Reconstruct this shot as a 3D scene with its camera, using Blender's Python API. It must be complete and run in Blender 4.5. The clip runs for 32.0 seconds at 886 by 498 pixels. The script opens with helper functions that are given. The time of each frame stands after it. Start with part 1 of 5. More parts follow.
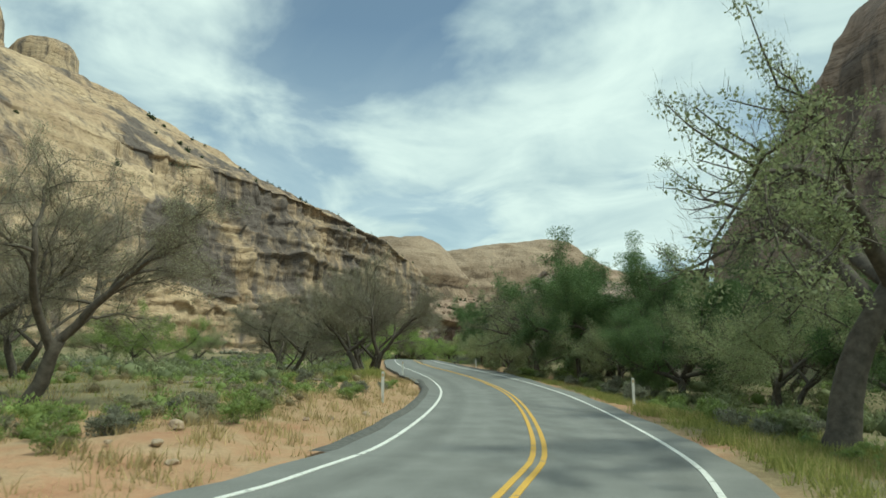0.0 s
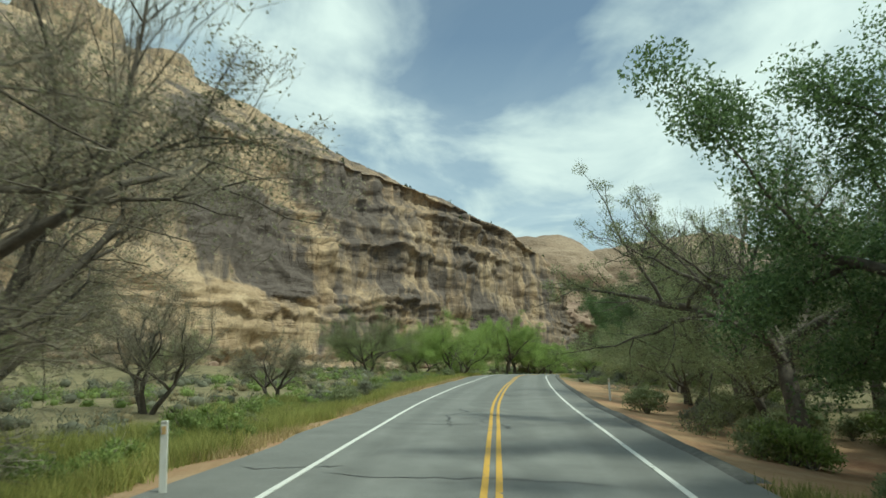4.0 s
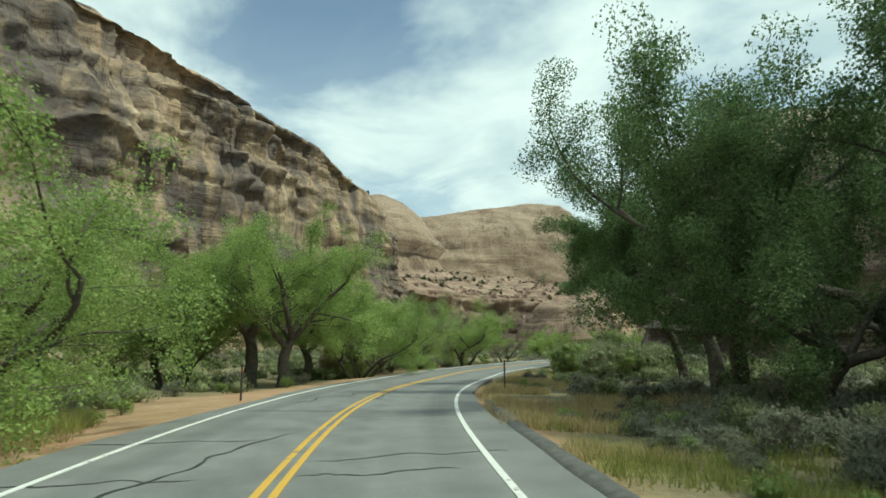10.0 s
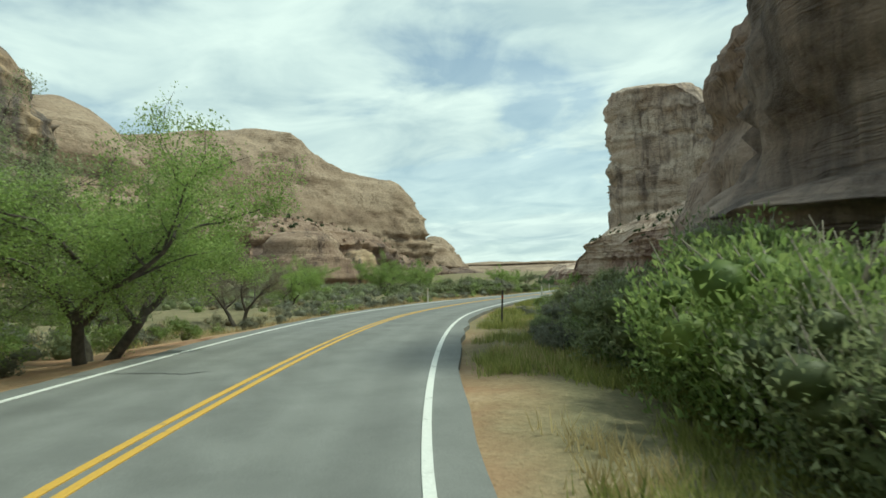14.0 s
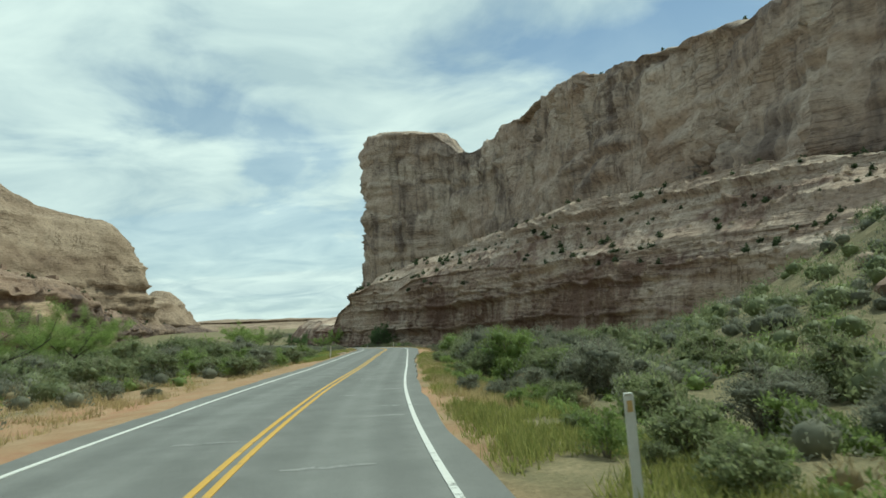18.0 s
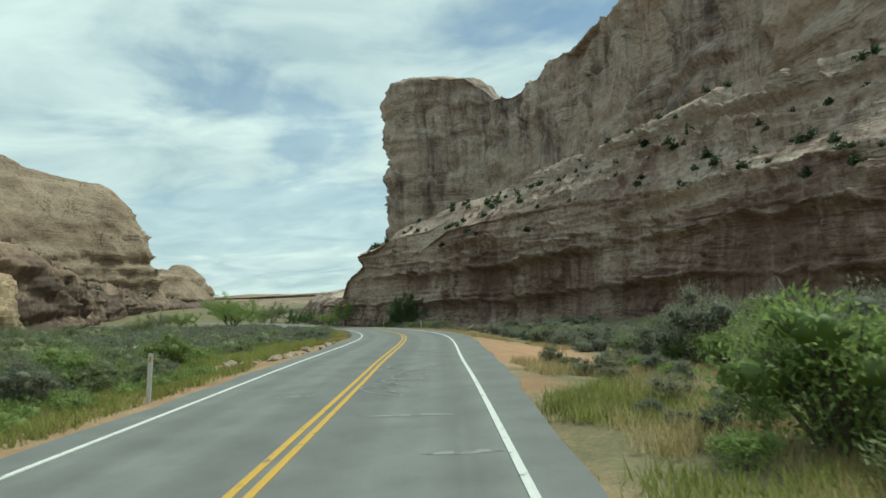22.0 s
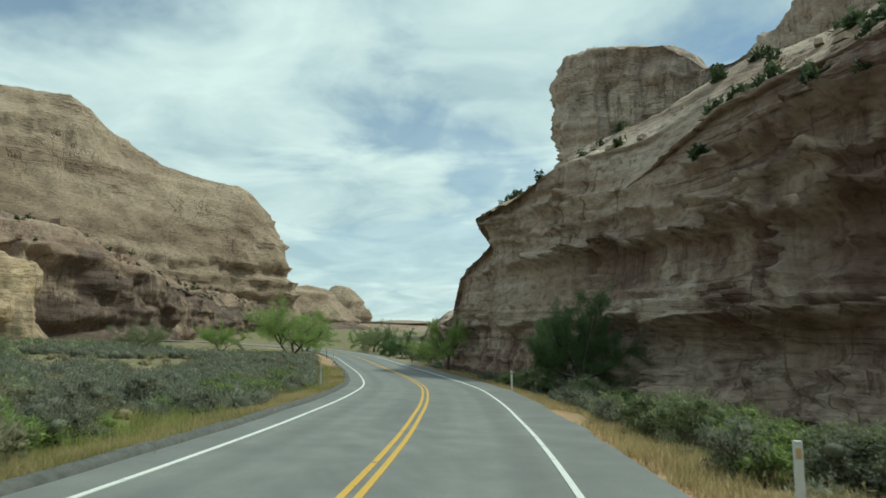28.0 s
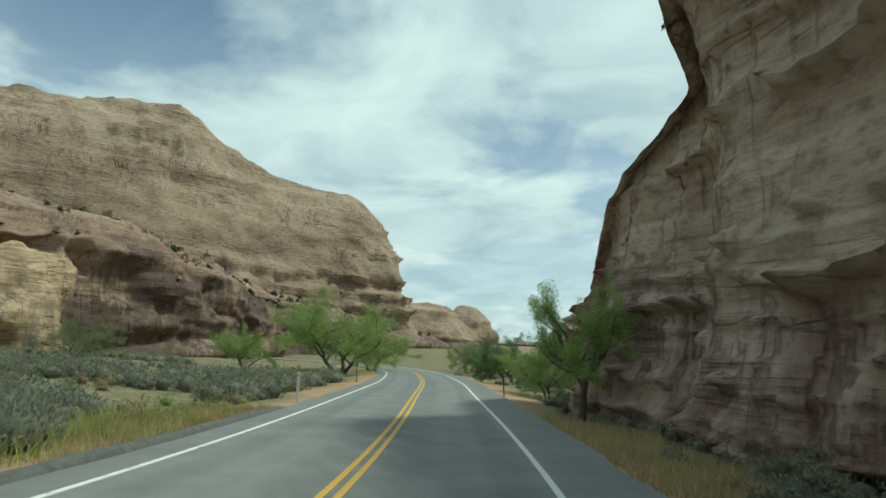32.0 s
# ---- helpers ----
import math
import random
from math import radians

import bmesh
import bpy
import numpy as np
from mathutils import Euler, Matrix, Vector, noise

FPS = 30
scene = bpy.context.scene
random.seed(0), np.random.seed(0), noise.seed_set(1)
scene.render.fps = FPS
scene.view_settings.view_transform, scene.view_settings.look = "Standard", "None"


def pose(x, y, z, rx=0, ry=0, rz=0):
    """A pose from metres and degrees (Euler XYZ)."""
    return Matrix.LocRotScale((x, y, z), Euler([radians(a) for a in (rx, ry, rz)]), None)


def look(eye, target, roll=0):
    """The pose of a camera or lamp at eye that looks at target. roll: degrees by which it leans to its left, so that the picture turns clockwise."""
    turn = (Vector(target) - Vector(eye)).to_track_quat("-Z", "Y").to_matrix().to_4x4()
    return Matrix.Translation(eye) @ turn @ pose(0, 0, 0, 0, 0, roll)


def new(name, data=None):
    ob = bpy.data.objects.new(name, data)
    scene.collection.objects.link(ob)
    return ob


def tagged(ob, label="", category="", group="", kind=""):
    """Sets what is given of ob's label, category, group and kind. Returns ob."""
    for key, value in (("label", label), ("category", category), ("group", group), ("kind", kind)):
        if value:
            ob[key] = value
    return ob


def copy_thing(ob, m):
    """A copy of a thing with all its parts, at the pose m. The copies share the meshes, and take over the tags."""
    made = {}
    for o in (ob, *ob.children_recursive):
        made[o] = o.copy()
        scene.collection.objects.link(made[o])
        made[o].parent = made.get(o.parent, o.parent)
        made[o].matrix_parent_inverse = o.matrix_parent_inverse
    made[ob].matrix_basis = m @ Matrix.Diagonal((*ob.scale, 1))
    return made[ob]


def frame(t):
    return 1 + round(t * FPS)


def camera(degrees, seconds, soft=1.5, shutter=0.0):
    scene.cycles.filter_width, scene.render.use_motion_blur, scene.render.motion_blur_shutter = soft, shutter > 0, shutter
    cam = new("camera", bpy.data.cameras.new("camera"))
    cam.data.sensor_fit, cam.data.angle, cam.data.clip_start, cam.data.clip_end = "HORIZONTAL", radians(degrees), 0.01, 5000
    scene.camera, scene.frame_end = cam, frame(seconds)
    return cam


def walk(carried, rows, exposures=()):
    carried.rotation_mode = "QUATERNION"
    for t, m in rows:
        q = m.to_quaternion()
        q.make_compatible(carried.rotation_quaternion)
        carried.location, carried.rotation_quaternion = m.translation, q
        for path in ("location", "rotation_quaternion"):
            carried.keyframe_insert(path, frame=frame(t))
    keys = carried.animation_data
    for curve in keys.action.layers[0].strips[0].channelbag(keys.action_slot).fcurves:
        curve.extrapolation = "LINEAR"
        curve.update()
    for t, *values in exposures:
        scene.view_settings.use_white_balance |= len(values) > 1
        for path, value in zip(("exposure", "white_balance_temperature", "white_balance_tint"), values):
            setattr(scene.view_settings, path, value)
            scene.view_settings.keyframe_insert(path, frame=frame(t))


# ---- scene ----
# ---- camera ----
cam = camera(67.6, 32.0, soft=1.6, shutter=0.12)
PATH = [
    (0.0, -10.40, -96.07, 2.15, 98.48, 1.00, -7.21),
    (0.5, -8.60, -91.08, 2.03, 98.65, 0.60, -5.63),
    (1.0, -6.93, -86.12, 1.92, 98.79, 0.40, -3.94),
    (1.5, -5.49, -81.13, 1.87, 98.92, 0.20, -2.38),
    (2.0, -4.25, -75.93, 1.88, 98.81, -0.03, -0.41),
    (2.5, -3.27, -70.58, 1.93, 98.82, -0.13, 1.48),
    (3.0, -2.53, -65.12, 2.02, 98.99, -0.07, 3.34),
    (3.5, -1.99, -59.56, 2.03, 99.20, 0.03, 4.85),
    (4.0, -1.62, -53.91, 2.03, 99.25, 0.16, 5.40),
    (4.5, -1.39, -48.19, 2.04, 99.20, 0.37, 5.75),
    (5.0, -1.26, -42.41, 2.05, 99.17, 0.67, 5.90),
    (5.5, -1.18, -36.56, 2.05, 99.17, 0.95, 5.95),
    (6.0, -1.12, -30.66, 2.05, 99.20, 0.85, 5.67),
    (6.5, -1.04, -24.69, 2.03, 99.36, 0.65, 5.42),
    (7.0, -0.87, -18.63, 2.01, 99.52, 0.44, 4.92),
    (7.5, -0.60, -12.49, 1.99, 99.63, 0.20, 4.05),
    (8.0, -0.29, -6.27, 1.97, 99.52, -0.07, 2.38),
    (8.5, 0.00, 0.00, 1.95, 99.39, -0.33, 0.00),
    (9.0, 0.26, 6.27, 1.92, 98.92, -0.50, -3.30),
    (9.5, 0.51, 12.33, 1.87, 98.26, -0.54, -6.85),
    (10.0, 0.77, 18.25, 1.80, 97.39, -0.60, -10.46),
    (10.5, 1.14, 24.12, 1.71, 96.24, -0.75, -14.13),
    (11.0, 1.73, 29.94, 1.61, 95.28, -1.13, -17.58),
    (11.5, 2.73, 35.73, 1.49, 94.65, -1.58, -20.87),
    (12.0, 4.16, 41.48, 1.34, 94.14, -1.87, -23.67),
    (12.5, 5.99, 47.16, 1.19, 93.71, -1.95, -26.14),
    (13.0, 8.10, 52.77, 1.05, 92.90, -1.80, -28.54),
    (13.5, 10.26, 58.30, 0.90, 92.18, -1.55, -31.07),
    (14.0, 12.63, 63.68, 0.79, 91.95, -1.31, -34.02),
    (14.5, 15.32, 68.88, 0.71, 92.41, -0.94, -37.32),
    (15.0, 18.42, 73.89, 0.66, 93.17, -0.55, -40.36),
    (15.5, 21.88, 78.73, 0.63, 94.07, -0.39, -43.28),
    (16.0, 25.63, 83.47, 0.59, 94.96, -0.53, -46.15),
    (16.5, 29.62, 88.13, 0.53, 95.68, -0.92, -49.00),
    (17.0, 33.80, 92.77, 0.45, 96.07, -1.32, -51.82),
    (17.5, 38.15, 97.36, 0.36, 96.28, -1.69, -54.32),
    (18.0, 42.66, 101.96, 0.26, 96.33, -1.91, -56.27),
    (18.5, 47.55, 106.24, 0.14, 96.13, -2.01, -57.16),
    (19.0, 52.66, 110.41, 0.00, 95.61, -2.23, -57.42),
    (19.5, 57.89, 114.54, -0.14, 95.03, -2.40, -57.12),
    (20.0, 63.19, 118.62, -0.28, 94.56, -2.55, -56.51),
    (20.5, 68.56, 122.73, -0.41, 94.40, -2.74, -55.75),
    (21.0, 73.95, 126.85, -0.53, 94.33, -2.78, -55.04),
    (21.5, 79.36, 130.95, -0.63, 94.29, -2.59, -54.43),
    (22.0, 84.78, 134.97, -0.74, 94.29, -2.06, -53.78),
    (22.5, 90.17, 138.91, -0.83, 94.50, -1.20, -53.19),
    (23.0, 95.54, 142.93, -0.89, 94.96, -0.26, -52.67),
    (23.5, 100.89, 147.02, -0.93, 95.50, 0.57, -51.81),
    (24.0, 106.23, 151.08, -0.99, 95.90, 1.16, -50.81),
    (24.5, 111.55, 155.09, -1.08, 96.24, 1.60, -49.62),
    (25.0, 116.76, 159.24, -1.20, 96.61, 1.39, -48.66),
    (25.5, 121.89, 163.47, -1.35, 96.96, 1.24, -47.75),
    (26.0, 126.89, 167.79, -1.52, 97.27, 1.41, -46.74),
    (26.5, 131.74, 172.21, -1.72, 97.50, 1.75, -45.45),
    (27.0, 136.41, 176.76, -1.95, 97.61, 1.67, -43.73),
    (27.5, 140.98, 181.31, -2.19, 97.51, 1.55, -41.57),
    (28.0, 145.38, 185.95, -2.41, 97.33, 1.55, -39.22),
    (28.5, 149.76, 190.31, -2.63, 97.44, 1.80, -36.85),
    (29.0, 153.77, 194.78, -2.83, 98.07, 2.33, -34.78),
    (29.5, 157.65, 199.21, -3.01, 99.09, 2.98, -33.08),
    (30.0, 161.26, 203.29, -3.24, 99.71, 3.29, -31.11),
    (30.5, 164.55, 207.33, -3.46, 99.89, 3.11, -30.23),
    (31.0, 167.59, 211.09, -3.60, 99.84, 2.73, -29.53),
    (31.5, 170.15, 214.86, -3.70, 99.53, 2.46, -28.72),
    (32.0, 172.61, 218.56, -3.78, 98.96, 2.12, -27.88),
]

walk(cam, [(t, pose(x, y, z, tilt, 0, turn) @ pose(0, 0, 0, 0, 0, lean)) for t, x, y, z, tilt, lean, turn in PATH],
     exposures=[(0.0, 0.42, 6320, -14), (9.0, 0.52, 6350, -14), (11.0, 0.58, 6350, -14), (14.0, 0.46, 6350, -14), (17.0, 0.36, 6250, -14), (32.0, 0.3, 6120, -14)])

# ---- world, sun ----
SUN_ELEVATION, SUN_AZIMUTH = radians(56), radians(112)      # azimuth from +y towards +x
world = bpy.data.worlds.new("sky")
scene.world = world
world.use_nodes = True


def build_sky():
    nt = world.node_tree
    nt.nodes.clear()
    N, L = nt.nodes.new, nt.links.new
    out, bg, sky = N("ShaderNodeOutputWorld"), N("ShaderNodeBackground"), N("ShaderNodeTexSky")
    sky.sky_type, sky.sun_disc = "NISHITA", False
    sky.sun_elevation, sky.sun_rotation = SUN_ELEVATION, SUN_AZIMUTH
    sky.altitude, sky.air_density, sky.dust_density = 1600, 1.0, 0.6
    co, sep = N("ShaderNodeTexCoord"), N("ShaderNodeSeparateXYZ")
    L(co.outputs["Generated"], sep.inputs[0])

    def m(op, a, b, c=None):
        n = N("ShaderNodeMath")
        n.operation = op
        for i, v in enumerate((a, b, c)):
            if v is None:
                continue
            if isinstance(v, (int, float)):
                n.inputs[i].default_value = v
            else:
                L(v, n.inputs[i])
        return n.outputs[0]
    up = m("ADD", m("MAXIMUM", sep.outputs["Z"], 0.0), 0.14)
    px, py = m("DIVIDE", sep.outputs["X"], up), m("DIVIDE", sep.outputs["Y"], up)
    plane = N("ShaderNodeCombineXYZ")
    L(px, plane.inputs[0]), L(py, plane.inputs[1])
    big, wisp = N("ShaderNodeTexNoise"), N("ShaderNodeTexNoise")
    for n, scale, detail, rough, dist in ((big, 0.95, 6, 0.52, 0.4), (wisp, 2.1, 7, 0.55, 0.6)):
        n.inputs["Scale"].default_value, n.inputs["Detail"].default_value = scale, detail
        n.inputs["Roughness"].default_value, n.inputs["Distortion"].default_value = rough, dist
    mp = N("ShaderNodeMapping")
    mp.inputs["Location"].default_value = (1.7, 0.6, 0)
    mp.inputs["Rotation"].default_value = (0, 0, 0.5)
    mp.inputs["Scale"].default_value = (1.0, 0.8, 1)
    L(plane.outputs[0], mp.inputs[0])
    L(mp.outputs[0], big.inputs["Vector"]), L(mp.outputs[0], wisp.inputs["Vector"])
    dens = m("ADD", m("MULTIPLY", big.outputs["Fac"], 0.75), m("MULTIPLY", wisp.outputs["Fac"], 0.25))
    cover = N("ShaderNodeMapRange")
    cover.interpolation_type = "SMOOTHSTEP"
    for k, v in zip(("From Min", "From Max", "To Min", "To Max"), (0.34, 0.535, 0.0, 1.0)):
        cover.inputs[k].default_value = v
    L(dens, cover.inputs["Value"])
    # thin high cloud lies over the blue everywhere and closes up towards the horizon
    haze = N("ShaderNodeMapRange")
    for k, v in zip(("From Min", "From Max", "To Min", "To Max"), (0.02, 0.45, 0.92, 0.16)):
        haze.inputs[k].default_value = v
    L(sep.outputs["Z"], haze.inputs["Value"])
    amount = m("MAXIMUM", cover.outputs[0], haze.outputs[0])
    shade = N("ShaderNodeValToRGB")
    shade.color_ramp.elements[0].position, shade.color_ramp.elements[1].position = 0.36, 0.66
    shade.color_ramp.elements[0].color = (4.4, 5.0, 5.6, 1)
    shade.color_ramp.elements[1].color = (6.7, 7.1, 7.3, 1)
    L(wisp.outputs["Fac"], shade.inputs[0])
    deep = N("ShaderNodeMixRGB")
    deep.blend_type = "MULTIPLY"
    deep.inputs[0].default_value = 1.0
    deep.inputs[2].default_value = (0.95, 0.92, 0.92, 1)
    L(sky.outputs[0], deep.inputs[1])
    mix = N("ShaderNodeMixRGB")
    L(amount, mix.inputs[0]), L(deep.outputs[0], mix.inputs[1]), L(shade.outputs[0], mix.inputs[2])
    L(mix.outputs[0], bg.inputs["Color"])
    bg.inputs["Strength"].default_value = 0.096
    L(bg.outputs[0], out.inputs[0])


build_sky()
sun = new("sun", bpy.data.lights.new("sun", "SUN"))
sun.data.energy, sun.data.angle, sun.data.color = 2.5, radians(6), (1.0, 0.94, 0.84)
sun.matrix_world = look((0, 0, 200), (-200 * math.sin(SUN_AZIMUTH) * math.cos(SUN_ELEVATION), -200 * math.cos(SUN_AZIMUTH) * math.cos(SUN_ELEVATION),
                                      200 - 200 * math.sin(SUN_ELEVATION)))

# ---- number noise, for shapes ----
RNG = np.random.default_rng(7)
HASH = RNG.random(4096)


def vnoise(p, seed=0):
    """Smooth value noise in -1..1 at the points p (n, 3)."""
    p = np.asarray(p, float)
    i = np.floor(p).astype(np.int64)
    f = p - i
    f = f * f * (3 - 2 * f)
    total = np.zeros(len(p))
    for cx in (0, 1):
        for cy in (0, 1):
            for cz in (0, 1):
                h = (i[:, 0] + cx) * 73856093 ^ (i[:, 1] + cy) * 19349663 ^ (i[:, 2] + cz) * 83492791 ^ (seed * 2654435 + 101)
                w = np.where(cx, f[:, 0], 1 - f[:, 0]) * np.where(cy, f[:, 1], 1 - f[:, 1]) * np.where(cz, f[:, 2], 1 - f[:, 2])
                total += w * HASH[h % 4096]
    return total * 2 - 1


def fbm(p, octaves=4, seed=0, rough=0.5):
    p, total, a = np.asarray(p, float), 0, 1.0
    for k in range(octaves):
        total = total + a * vnoise(p * 2 ** k + 17.3 * k, seed + k)
        a *= rough
    return total


def smooth_line(points, step):
    """A Catmull-Rom line through the points, sampled about every step metres."""
    p = np.asarray(points, float)
    q = np.vstack([2 * p[0] - p[1], p, 2 * p[-1] - p[-2]])
    made = []
    for k in range(1, len(q) - 2):
        n = max(2, int(np.linalg.norm(q[k + 1][:2] - q[k][:2]) / step))
        t = (np.arange(n) / n)[:, None]
        a, b, c, d = q[k - 1], q[k], q[k + 1], q[k + 2]
        made.append(0.5 * (2 * b + (c - a) * t + (2 * a - 5 * b + 4 * c - d) * t ** 2 + (3 * b - a - 3 * c + d) * t ** 3))
    return np.vstack(made + [p[-1:]])


# ---- materials ----
def material(name):
    mat = bpy.data.materials.new(name)
    mat.use_nodes = True
    nt = mat.node_tree
    return mat, nt, nt.nodes["Principled BSDF"], nt.nodes.new, nt.links.new


def ramp(nt, stops):
    r = nt.nodes.new("ShaderNodeValToRGB")
    while len(r.color_ramp.elements) < len(stops):
        r.color_ramp.elements.new(0.5)
    for e, (at, c) in zip(r.color_ramp.elements, stops):
        e.position, e.color = at, (*c, 1)
    return r


def noise_node(nt, scale, detail=5, rough=0.55, vector=None, dist=0.0):
    n = nt.nodes.new("ShaderNodeTexNoise")
    n.inputs["Scale"].default_value, n.inputs["Detail"].default_value = scale, detail
    n.inputs["Roughness"].default_value, n.inputs["Distortion"].default_value = rough, dist
    if vector is None:
        vector = nt.nodes.new("ShaderNodeTexCoord").outputs["Object"]
    nt.links.new(vector, n.inputs["Vector"])
    return n


def stretched(nt, scale, rotation=(0, 0, 0)):
    co, mp = nt.nodes.new("ShaderNodeTexCoord"), nt.nodes.new("ShaderNodeMapping")
    mp.inputs["Scale"].default_value, mp.inputs["Rotation"].default_value = scale, rotation
    nt.links.new(co.outputs["Object"], mp.inputs[0])
    return mp.outputs[0]


def mixed(nt, fac, a, b, blend="MIX"):
    n = nt.nodes.new("ShaderNodeMixRGB")
    n.blend_type = blend
    for i, v in enumerate((fac, a, b)):
        if isinstance(v, (int, float)):
            n.inputs[i].default_value = v
        elif isinstance(v, tuple):
            n.inputs[i].default_value = (*v, 1)
        else:
            nt.links.new(v, n.inputs[i])
    return n.outputs[0]


def bump(nt, bsdf, height, strength, distance, after=None):
    b = nt.nodes.new("ShaderNodeBump")
    b.inputs["Strength"].default_value, b.inputs["Distance"].default_value = strength, distance
    nt.links.new(height, b.inputs["Height"])
    if after is not None:
        nt.links.new(after, b.inputs["Normal"])
    nt.links.new(b.outputs[0], bsdf.inputs["Normal"])
    return b.outputs[0]


def rock_material(name, pale, mid, dark, varnish, grain=1.0, varnish_amount=0.5, strata=0.35):
    """Sandstone: beds along the bedding, dark varnish streaks down the face, grain, cracks."""
    mat, nt, bsdf, N, L = material(name)
    beds = noise_node(nt, 1.0, 6, 0.6, stretched(nt, (0.012 * grain, 0.012 * grain, strata * grain), (0.05, 0.03, 0)), 0.4)
    base = ramp(nt, [(0.3, dark), (0.46, mid), (0.62, pale)])
    blotch = noise_node(nt, 0.05 * grain, 6, 0.62, stretched(nt, (1, 1, 1.7)), 0.8)
    L(mixed(nt, 0.55, beds.outputs["Fac"], blotch.outputs["Fac"]), base.inputs[0])
    streak = noise_node(nt, 1.0, 7, 0.65, stretched(nt, (0.28 * grain, 0.28 * grain, 0.022 * grain)), 0.6)
    patch = noise_node(nt, 0.035 * grain, 4, 0.6, stretched(nt, (1, 1, 1.4)), 0.5)
    lo = 0.62 - 0.25 * varnish_amount
    cut = ramp(nt, [(lo, (0, 0, 0)), (lo + 0.13, (1, 1, 1))])
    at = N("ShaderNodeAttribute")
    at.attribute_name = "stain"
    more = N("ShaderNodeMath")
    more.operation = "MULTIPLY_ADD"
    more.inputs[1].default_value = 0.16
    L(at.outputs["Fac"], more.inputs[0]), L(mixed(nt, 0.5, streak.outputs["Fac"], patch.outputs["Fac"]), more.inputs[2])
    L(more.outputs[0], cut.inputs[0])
    fine = noise_node(nt, 0.9 * grain, 9, 0.68, stretched(nt, (1, 1, 1.8)))
    speck = ramp(nt, [(0.33, (0.6, 0.575, 0.55)), (0.46, (0.96, 0.955, 0.95)), (0.68, (1.24, 1.23, 1.21))])
    L(fine.outputs["Fac"], speck.inputs[0])
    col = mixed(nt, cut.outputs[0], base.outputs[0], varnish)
    bsdf.inputs["Roughness"].default_value = 0.9
    bsdf.inputs["Specular IOR Level"].default_value = 0.2
    b1 = bump(nt, bsdf, fine.outputs["Fac"], 0.7, 0.35 / grain)
    # partings along the beds and upright joints: long thin lines, in patches
    cracks = []
    for shape, cuts, dist in (((0.02, 0.02, 0.27), (0.43, 0.51, 0.6), 0.3), ((0.13, 0.13, 0.016), (0.46, 0.56), 0.15)):
        field = noise_node(nt, 1.0, 5, 0.55, stretched(nt, tuple(c * grain for c in shape), (0.03, -0.03, 0)), dist)
        stops = []
        for c in cuts:
            stops += [(c - 0.013, (1, 1, 1)), (c - 0.003, (0, 0, 0)), (c + 0.003, (0, 0, 0)), (c + 0.013, (1, 1, 1))]
        edge = ramp(nt, stops)
        L(field.outputs["Fac"], edge.inputs[0])
        where = ramp(nt, [(0.46, (1, 1, 1)), (0.6, (0, 0, 0))])
        L(noise_node(nt, 0.045 * grain, 3, 0.5, stretched(nt, (1, 1, 1.8), (0, 0, shape[0] * 9))).outputs["Fac"], where.inputs[0])
        cracks.append(mixed(nt, where.outputs[0], edge.outputs[0], (1, 1, 1)))
    crack = mixed(nt, 1.0, cracks[0], cracks[1], "MULTIPLY")
    # crack lines are darkened in the base colour, standing for shade inside them
    tint = ramp(nt, [(0.0, (0.62, 0.59, 0.57)), (1.0, (1, 1, 1))])
    L(crack, tint.inputs[0])
    col = mixed(nt, 1.0, col, tint.outputs[0], "MULTIPLY")
    L(mixed(nt, 1.0, col, speck.outputs[0], "MULTIPLY"), bsdf.inputs["Base Color"])
    b2 = bump(nt, bsdf, crack, 0.55, 0.4 / grain, b1)
    bump(nt, bsdf, beds.outputs["Fac"], 0.5, 1.0 / grain, b2)
    return mat


TAN = rock_material("tan_sandstone", (0.48, 0.37, 0.25), (0.38, 0.28, 0.185), (0.22, 0.148, 0.10), (0.125, 0.104, 0.094), 1.0, 0.55)
PALE = rock_material("pale_slickrock", (0.34, 0.265, 0.198), (0.255, 0.19, 0.138), (0.165, 0.114, 0.082), (0.125, 0.092, 0.07), 0.6, 0.3, 0.2)
BROWN = rock_material("brown_wall", (0.51, 0.425, 0.35), (0.42, 0.33, 0.265), (0.28, 0.195, 0.145), (0.165, 0.128, 0.11), 0.7, 0.55, 0.06)
LEDGE = rock_material("ledgy_red_beds", (0.36, 0.275, 0.205), (0.235, 0.165, 0.125), (0.125, 0.079, 0.061), (0.11, 0.08, 0.068), 1.6, 0.4, 0.4)
GREY_LEDGE = rock_material("grey_brown_bench", (0.53, 0.44, 0.365), (0.41, 0.315, 0.25), (0.235, 0.158, 0.12), (0.20, 0.13, 0.104), 1.6, 0.35, 0.4)
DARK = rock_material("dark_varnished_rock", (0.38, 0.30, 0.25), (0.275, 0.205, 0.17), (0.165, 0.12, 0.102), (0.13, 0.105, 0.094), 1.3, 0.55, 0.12)


